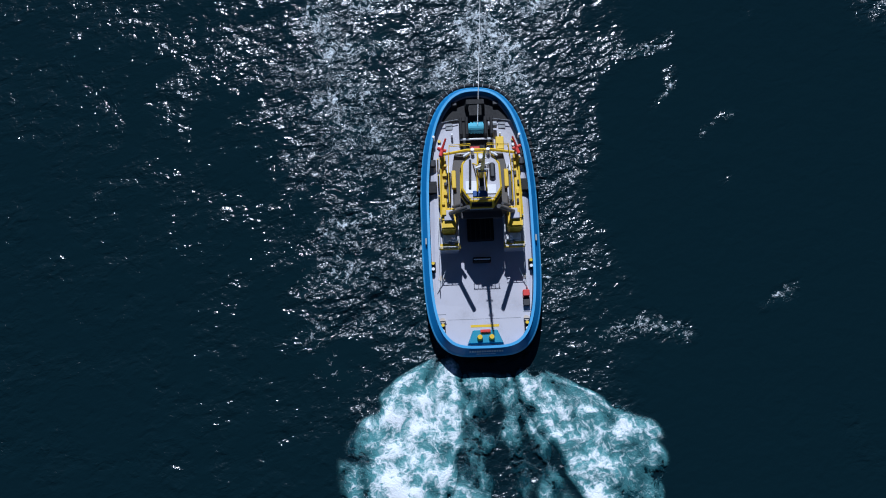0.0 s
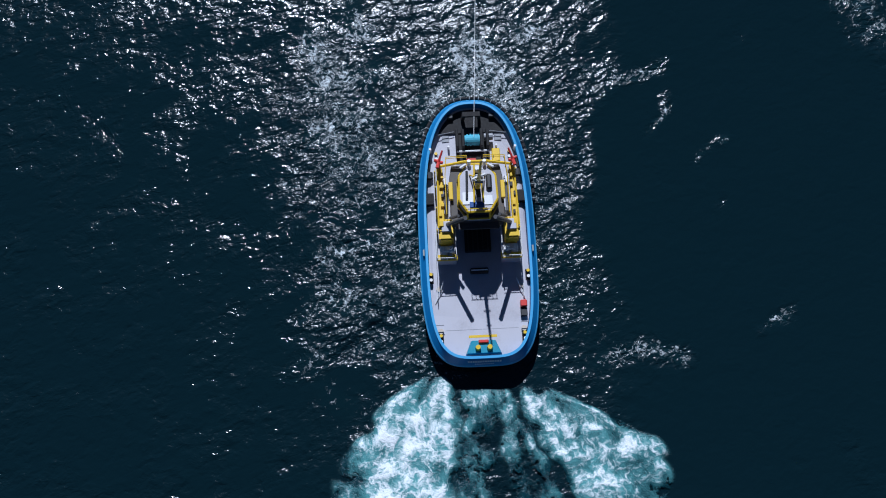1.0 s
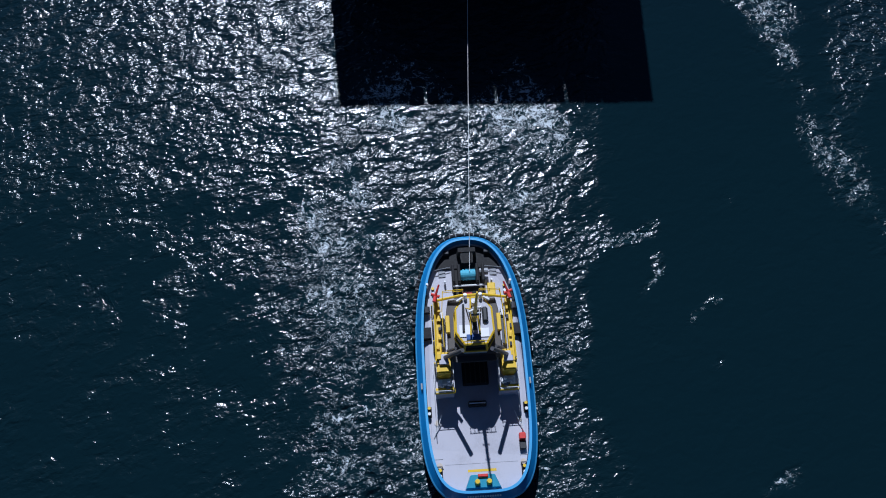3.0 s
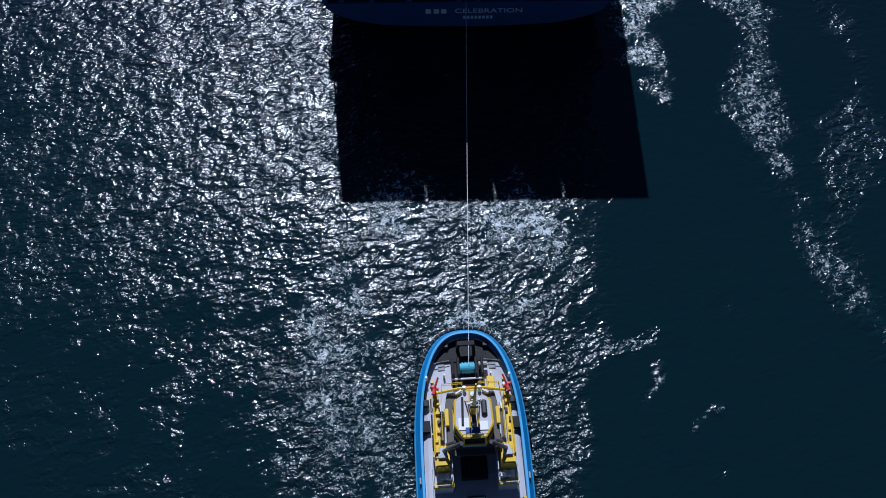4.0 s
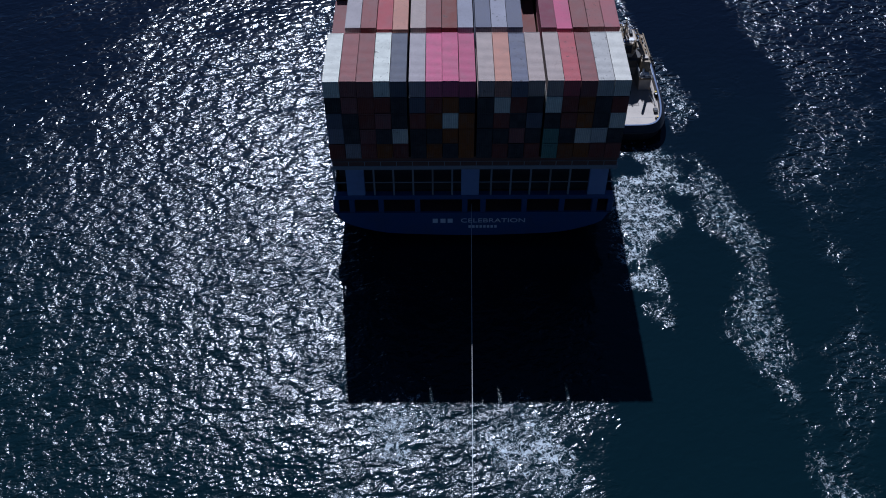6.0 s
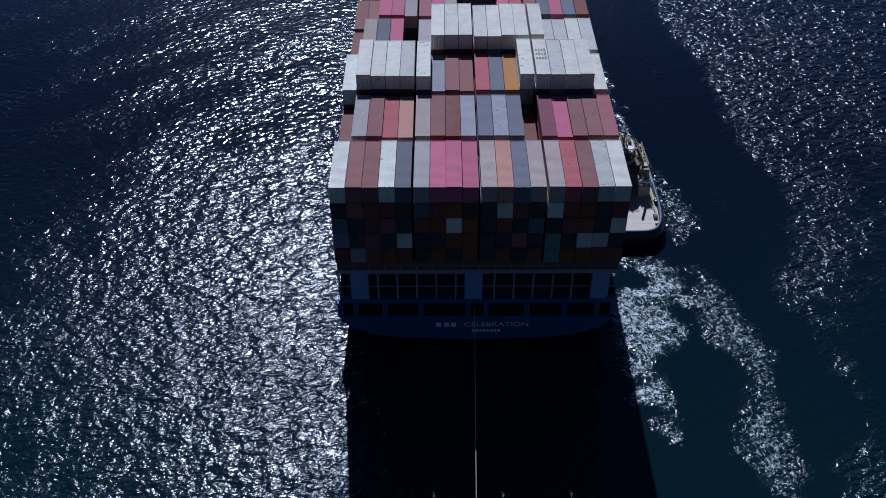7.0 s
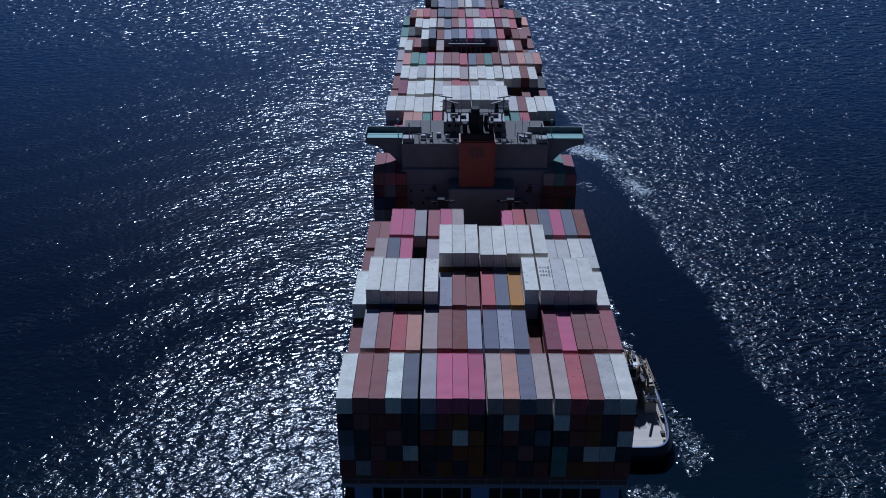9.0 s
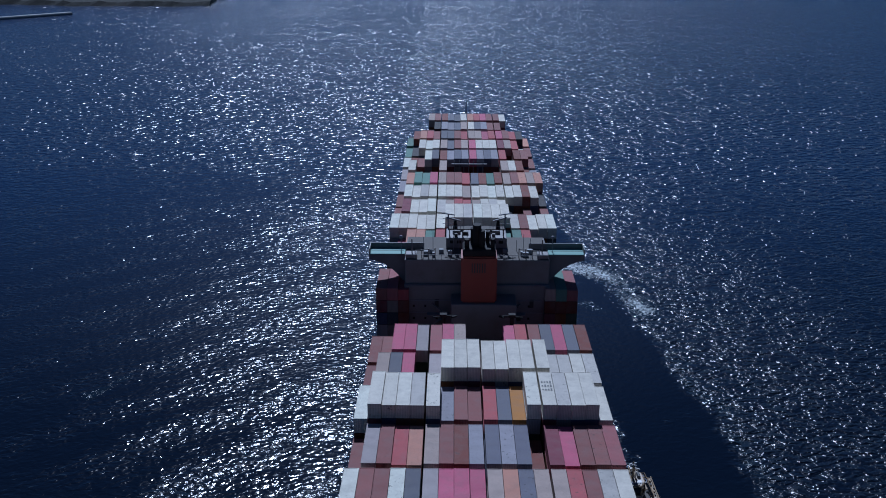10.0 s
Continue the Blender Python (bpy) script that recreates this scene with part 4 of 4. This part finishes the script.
        part("exhaust_pipe", bar((s * 3.3, -0.2, 8.2), (s * 2.4, -0.4, 9.6), 0.2, 10), STEEL_GREY, tug)
        part("vent_box", bevel(slab(min(s * 3.1, s * 4.3), max(s * 3.1, s * 4.3), -3.7, -2.95, 5.2, 6.0), 0.08), WHITE, tug)
        part("casing_edge", bevel(slab(min(s * 2.6, s * 5.1), max(s * 2.6, s * 5.1), -4.6, -3.9, 5.1, 5.5), 0.06), frame_paint, tug)
        part("vent_pipe", bar((s * 3.4, -3.4, 6.0), (s * 3.4, -3.4, 6.9), 0.2, 8), WHITE, tug)
        for y in np.arange(-4.2, 0.1, 0.7):
            part("lattice_post", bar((s * 2.75, y, 5.2), (s * 2.75, y, 6.2), 0.06, 5), WHITE, tug)
        for z in (5.7, 6.2):
            part("lattice_rail", bar((s * 2.75, -4.2, z), (s * 2.75, 0.0, z), 0.05, 5), WHITE, tug)
        part("vent_box", bevel(slab(min(s * 2.9, s * 3.6), max(s * 2.9, s * 3.6), -3.8, -3.3, 5.2, 6.2), 0.06), WHITE, tug)
        part("life_raft", bar((s * 4.3, -3.9, 5.55), (s * 4.3, -2.95, 5.55), 0.34, 12), WHITE, tug, "white life raft canister")
        part("pale_mark", bevel(slab(min(s * 6.55, s * 6.75), max(s * 6.55, s * 6.75), -3.4, -2.6, 3.0, 3.6), 0.03), STONE, tug)
        part("deck_lamp", bar((s * 5.3, 10.2, 3.0), (s * 5.3, 10.2, 4.2), 0.16, 8), WHITE, tug)
        part("foredeck_rail", bar((s * 2.2, 12.6, 3.6), (s * 4.6, 12.2, 3.6), 0.05, 5), GREY, tug)
        part("hose_reel", bar((s * 5.5, 6.6, 3.2), (s * 5.5, 7.4, 3.2), 0.4, 12), STEEL_DARK, tug)
        # yellow ladderway and forward frame
        part("front_frame", bar((s * 4.4, 6.4, 7.9), (s * 1.4, 6.7, 8.4), 0.17, 6), frame_paint, tug)
        # side openings in the bulwark
        part("boarding_gate", bevel(slab(min(s * 5.1, s * 6.25), max(s * 5.1, s * 6.25), 3.2, 4.7, 2.32, 3.3), 0.05), BLACK, tug, "black boarding gate in the bulwark")
        # bollards
        for y, x in ((-13.6, 5.0), (9.6, 4.6), (-6.0, 5.9)):
            bm = bmesh.new()
            for dy in (-0.35, 0.35):
                tube(bm, (s * x, y + dy, 2.3), (s * x, y + dy, 3.1), 0.2)
            box(bm, s * x, y, 2.4, 0.6, 1.3, 0.12)
            post = part("bollard", bm, BLACK, tug)
            part("bollard_cap", bar((s * x, y + 0.35, 3.1), (s * x, y + 0.35, 3.2), 0.2, 10), YELLOW, post)
            part("bollard_cap", bar((s * x, y - 0.35, 3.1), (s * x, y - 0.35, 3.2), 0.2, 10), WHITE, post)
        # tyre and lamps on the foredeck side
        for y in (8.4, 10.6):
            part("deck_fitting", bevel(box(bmesh.new(), s * 5.6, y, 2.95, 0.35, 1.4, 0.8, pose(0, 0, 0, 0, 0, s * 12)), 0.08), STEEL_DARK, tug)
        # hand rails beside the casing and on the after deck
        for y in np.arange(-8.8, -5.5, 1.1):
            part("rail_post", bar((s * 5.2, y, 2.3), (s * 5.2, y, 3.4), 0.04, 5), WHITE, tug)
        for z in (2.9, 3.4):
            part("hand_rail", bar((s * 5.2, -8.8, z), (s * 5.2, -0.5, z), 0.035, 5), WHITE, tug)
    part("front_frame", bar((-1.4, 6.7, 8.4), (1.4, 6.7, 8.4), 0.17, 6), frame_paint, tug)
    # rails round the bridge deck and the casing tops, with their posts
    for s in (-1, 1):
        for pts, z in (([(s * 1.0, 7.4), (s * 3.5, 7.3), (s * 3.7, 5.0), (s * 3.7, 0.2)], 7.6), ([(s * 5.05, 0.0), (s * 5.05, -4.5), (s * 2.7, -4.5)], 5.2)):
            for (x0, y0), (x1, y1) in zip(pts, pts[1:]):
                for h in (0.55, 1.05):
                    part("hand_rail", bar((x0, y0, z + h), (x1, y1, z + h), 0.045, 5), frame_paint if z > 6 else WHITE, tug)
                count = max(1, round(math.hypot(x1 - x0, y1 - y0) / 1.1))
                for k in range(count):
                    f = k / count
                    part("rail_post", bar((x0 + (x1 - x0) * f, y0 + (y1 - y0) * f, z), (x0 + (x1 - x0) * f, y0 + (y1 - y0) * f, z + 1.05), 0.045, 5), frame_paint if z > 6 else WHITE, tug)
        # pipework and lockers on the gallery
        rng = random.Random(6 + s)
        for k in range(6):
            y = -0.9 + 1.15 * k
            part("gallery_fitting", bevel(box(bmesh.new(), s * (4.35 + rng.uniform(-0.25, 0.25)), y, 8.25, rng.uniform(0.25, 0.6), rng.uniform(0.3, 0.8), rng.uniform(0.2, 0.5)), 0.05), rng.choice((frame_paint, frame_paint, WHITE, STEEL_DARK)), tug)
        part("foam_pipe", bar((s * 4.75, -1.4, 8.3), (s * 4.55, 6.2, 8.5), 0.11, 6), frame_paint, tug)
        part("casing_hose", bar((s * 4.6, -3.8, 5.6), (s * 3.0, -3.2, 5.5), 0.12, 6), WHITE, tug)
        part("casing_tank", bar((s * 3.5, -4.1, 5.5), (s * 3.5, -3.2, 5.5), 0.28, 10), GREY, tug)
        part("boarding_ladder", bar((s * 5.5, -9.2, 2.4), (s * 4.4, -6.6, 3.3), 0.06, 5), WHITE, tug)
        # rope coils and small fittings along the side deck
        for y in (8.9, -7.4, -12.6):
            part("rope_coil", bar((s * 5.0, y, 2.42), (s * 5.0, y, 2.56), 0.34, 12), CREAM_DECK, tug)
        part("bow_fairlead", bevel(box(bmesh.new(), s * 2.6, 14.6, 3.6, 0.7, 0.5, 0.6), 0.08), STEEL_DARK, tug)
        part("air_pipe", bar((s * 3.0, 10.6, 2.9), (s * 3.0, 10.6, 3.8), 0.13, 8), WHITE, tug)
        part("deck_hatch", bevel(box(bmesh.new(), s * 3.3, 11.9, 3.0, 0.9, 0.9, 0.2), 0.05), GREY, tug)
        for y in np.arange(-12.5, -6.0, 2.1):
            part("deck_seam", box(bmesh.new(), s * 2.2, y, 2.304, 4.3, 0.05, 0.012), GREY, tug)
    for k in range(7):
        part("roof_rail_post", bar((-1.5 + 0.5 * k, -0.2, 10.6), (-1.5 + 0.5 * k, -0.2, 11.3), 0.04, 5), frame_paint, tug)
    part("roof_rail", bar((-1.6, -0.2, 11.3), (1.6, -0.2, 11.3), 0.05, 5), frame_paint, tug)
    part("roof_dome", bar((0.0, 4.7, 10.6), (0.0, 4.7, 11.5), 0.38, 12, 0.26), WHITE, tug)
    part("roof_strip", bevel(box(bmesh.new(), 0, 3.0, 10.68, 0.5, 3.2, 0.14), 0.03), STEEL_DARK, tug)
    part("aft_platform", bevel(slab(-2.4, 2.4, -1.5, -0.72, 7.3, 7.6), 0.05), STEEL_DARK, tug)
    part("yellow_locker", bevel(slab(2.4, 3.4, 8.5, 10.2, 2.3, 3.6), 0.08), frame_paint, tug)
    part("red_locker", bevel(slab(-0.8, 0.4, 8.6, 9.1, 2.3, 3.6), 0.08), RED, tug)
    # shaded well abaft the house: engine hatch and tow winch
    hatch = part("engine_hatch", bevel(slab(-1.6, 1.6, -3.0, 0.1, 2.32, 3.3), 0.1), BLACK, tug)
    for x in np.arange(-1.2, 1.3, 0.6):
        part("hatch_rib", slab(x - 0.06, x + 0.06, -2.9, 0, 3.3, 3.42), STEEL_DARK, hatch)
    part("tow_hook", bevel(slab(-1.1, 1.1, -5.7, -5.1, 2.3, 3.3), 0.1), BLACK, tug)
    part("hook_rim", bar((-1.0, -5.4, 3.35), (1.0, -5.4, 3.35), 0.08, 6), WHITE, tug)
    # black sheet over the deck paints in the wheelhouse's shade
    part("well_deck", slab(-2.65, 2.65, -5.6, 0.15, 2.305, 2.32), BLACK, tug, "dark well deck with the wheelhouse's shade painted in")
    # fore winch with cyan rope, and staple
    part("winch_bed", bevel(slab(-2.0, 2.0, 8.7, 14.0, 2.95, 3.15), 0.05), BLACK, tug)
    drum = part("winch_drum", bar((-0.95, 11.2, 4.1), (0.95, 11.2, 4.1), 0.6, 20), CYAN, tug, "winch drum wound with cyan rope")
    for k, x in enumerate(np.arange(-0.8, 0.85, 0.2)):
        bm = bmesh.new()
        tube(bm, (x - 0.09, 11.2, 4.1), (x + 0.09, 11.2, 4.1), 0.62 + 0.12 * abs(math.sin(k * 1.7)), None, 18)
        part("rope_turn", bm, CYAN, drum)
    for x in (-1.15, -1.9, 1.15, 1.9):
        part("winch_frame", bevel(slab(x - 0.18, x + 0.18, 10.0, 12.4, 3.1, 5.0), 0.08), BLACK, tug)
    part("winch_motor", bar((1.5, 11.6, 4.0), (2.6, 11.6, 4.0), 0.45, 12), GREY, tug)
    part("brake_bar", bar((-2.0, 9.7, 4.2), (2.0, 9.7, 4.2), 0.12, 8), WHITE, tug)
    part("staple", loft([[(x, y, z) for x, z in ((-1.3, 3.0), (-1.1, 5.1), (1.1, 5.1), (1.3, 3.0), (0.9, 3.0), (0.75, 4.7), (-0.75, 4.7), (-0.9, 3.0))] for y in (14.0, 14.6)], cap0=True, cap1=True), BLACK, tug, "black bow staple")
    part("bow_apron", prism([(x, y) for x, y, z in oval(A, B, 1.35, 0) if y > 12.2], 3.0, 3.3), BLACK, tug)
    # after deck: staple, box and name
    if fire_gear:
        part("stern_staple", bevel(prism([(-2.2, -15.6), (2.2, -15.6), (1.5, -13.9), (-1.5, -13.9)], 2.3, 3.0, 0.92), 0.06), TEAL, tug, "teal tow staple platform")
        for x in (-0.7, 0.7):
            part("tow_pin", bar((x, -14.9, 2.95), (x, -14.9, 3.8), 0.36, 12, 0.28), YELLOW, tug)
        part("pin_bar", bevel(slab(-0.6, 0.6, -14.3, -13.95, 2.9, 3.3), 0.06), RED, tug)
        part("stop_line", slab(-1.7, 1.7, -13.5, -13.2, 2.305, 2.315), YELLOW, tug)
        part("rescue_box", bevel(slab(4.7, 5.5, -10.1, -9.3, 2.3, 3.3), 0.08), RED, tug, "red rescue box")
    part("deck_box", bevel(slab(4.7, 5.5, -11.2, -10.2, 2.3, 2.9), 0.08), STEEL_DARK, tug)
    for s in (-1, 1):
        part("side_frame", bar((s * 4.6, -12, 3.3), (s * 5.7, -12, 3.3), 0.05, 6), GREY, tug)
    return tug


def name_bars(tug):
    bm = bmesh.new()
    for z, out, w, h, span in ((3.15, 0.52, 0.2, 0.26, 1.9), (2.75, 0.28, 0.12, 0.12, 1.1)):
        x = -span
        while x < span:
            box(bm, x, -17 + out - 0.05, z, w, 0.05, h, pose(0, 0, 0, -37, 0, 0))
            x += w + 0.09
    part("name_mark", bm, WHITE, tug, "small white painted bars")


# the lighter blue given to the rail cap paints in its sun sheen
tow_tug = tugboat("blue and yellow harbour tug towing astern on a line", TUG_DECK, TUG_BLUE, TUG_LIGHT, YELLOW, pose(-1.25, -72.3, 0, 0, 0, 2.5))
name_bars(tow_tug)
tugboat("tug with cream deck pushed against the ship's side", CREAM_DECK, HULL_DARK, HULL_BLUE, SAND, pose(30.6, 42.6, 0, 0, 0, 1.0))


# ---- tow line ----
def tow_line():
    a, b = Vector((-1.55, -61.0, 5.0)), Vector((-0.3, 1.0, 8.0))
    bm = bmesh.new()
    pts = [a.lerp(b, i / 24) - Vector((0, 0, 2.2 * 4 * (i / 24) * (1 - i / 24) * 0.25)) for i in range(25)]
    for p, q in zip(pts, pts[1:]):
        tube(bm, p, q, 0.035, None, 6)
    ob = new("tow_line", finish("tow_line", bm, WHITE))
    tagged(ob, "taut white tow line between tug and ship", "rope")
    sails(ob, pose(0, 0, 0))


tow_line()


# ---- propeller wash ----
WASHES = []


def wash(rows, core, strength, seed, drift, source, label):
    """A heaped sheet of churned water between two ragged sides (y, left x, right x); it spreads as one rigid piece."""
    n, m = 90, 70
    t = np.linspace(0, 1, n)
    ys = np.linspace(rows[0][0], rows[-1][0], n)
    known = [-r[0] for r in rows]
    left, right = np.interp(-ys, known, [r[1] for r in rows]), np.interp(-ys, known, [r[2] for r in rows])
    for _ in range(14):
        left[1:-1], right[1:-1] = (left[:-2] + left[2:]) / 2, (right[:-2] + right[2:]) / 2
    u = np.linspace(-1.12, 1.12, m)[None, :]
    x = (left + right)[:, None] / 2 + u * (right - left)[:, None] / 2
    y = ys[:, None] + 0 * u
    wob, fine = ridged(x, y, seed, 9, 0.25, 0.9), ridged(x, y, seed + 50, 9, 0.9, 2.4)
    inside = np.clip((1.10 - np.abs(u) - 0.13 * wob - 0.10 * fine) / 0.36, 0, 1) * soft(t, 0, 0.06)[:, None] * np.clip(1.14 - np.abs(u), 0, 0.1) * 10
    rim = np.exp(-((np.abs(u) - 0.80 - 0.08 * wob) / 0.10) ** 2)
    streaks = np.clip(np.sin(u * 6 + 2.2 * wob + t[:, None] * 4), -1, 1)
    middle, wide, gain = core
    foam = inside * (strength + gain * np.exp(-((u - middle + 0.12 * wob) / wide) ** 2) + 0.18 * rim + 0.07 * streaks + 0.14 * (1 - t)[:, None] ** 3 + 0.11 * wob + 0.07 * fine)
    foam = np.clip(foam, 0, 1)
    z = 0.10 + inside * (0.30 + 0.16 * np.clip(wob, -1.5, 1.5) + 0.10 * fine) * 0.9
    me = bpy.data.meshes.new("propeller_wash")
    idx = np.arange(n * m).reshape(n, m)
    quads = np.stack([idx[:-1, :-1], idx[1:, :-1], idx[1:, 1:], idx[:-1, 1:]], -1).reshape(-1, 4)
    me.from_pydata(np.stack([x, y, z], -1).reshape(-1, 3).tolist(), [], quads.tolist())
    along, side_way = np.hypot(x - source[0], y - source[1]), np.arctan2(x - source[0], source[1] - y) * 9.0
    for name, values in (("foam", foam), ("along", along), ("across", side_way)):
        me.attributes.new(name, "FLOAT", "POINT").data.foreach_set("value", values.ravel().astype(np.float32))
    me.polygons.foreach_set("use_smooth", [True] * len(me.polygons))
    me.materials.append(WASH)
    ob = tagged(new("propeller_wash", me), label, "wash", kind="stuff")
    WASHES.append((ob, (0, 0), drift))
    return ob


wash([(-88.8, -6.4, -4.4), (-91, -10, -3.4), (-93.5, -13.7, -2.8), (-98, -16.8, -2.2), (-102, -17.4, -3.0), (-107, -17.0, -5.0), (-116, -19, -9)], (0.30, 0.5, 0.30), 0.22, 11, (-0.7, 1.0), (-4.6, -87.0), "white churned propeller wash astern of the tug")
wash([(-90.2, 3.2, 6.2), (-92, 3.0, 9.5), (-93.6, 3.4, 14), (-96.5, 5.0, 19.6), (-100, 7.2, 20.6), (-105, 10.6, 20.0), (-110, 12, 18.5), (-116, 13, 17)], (-0.55, 0.34, 0.28), 0.24, 12, (0.7, 1.0), (3.6, -88.0), "white and green propeller wash astern of the tug")
wash([(-90.6, -3.6, 2.6), (-95, -3.2, 4.5), (-100, -3.6, 7.5), (-106, -5.0, 10), (-114, -8, 12)], (0.0, 0.5, 0.0), 0.12, 13, (0.0, 1.3), (0.0, -84.0), "thin foam between the two wash streams")


def motions():
    for ob, m in MOVING:
        walk(ob, [(0.0, m), (SECONDS, pose(0, SPEED * SECONDS, 0) @ m)])
    for ob, (x, y), (vx, vy) in WASHES:
        walk(ob, [(0.0, pose(x, y, 0)), (SECONDS, pose(x + vx * SECONDS, y + vy * SECONDS, 0))])


motions()
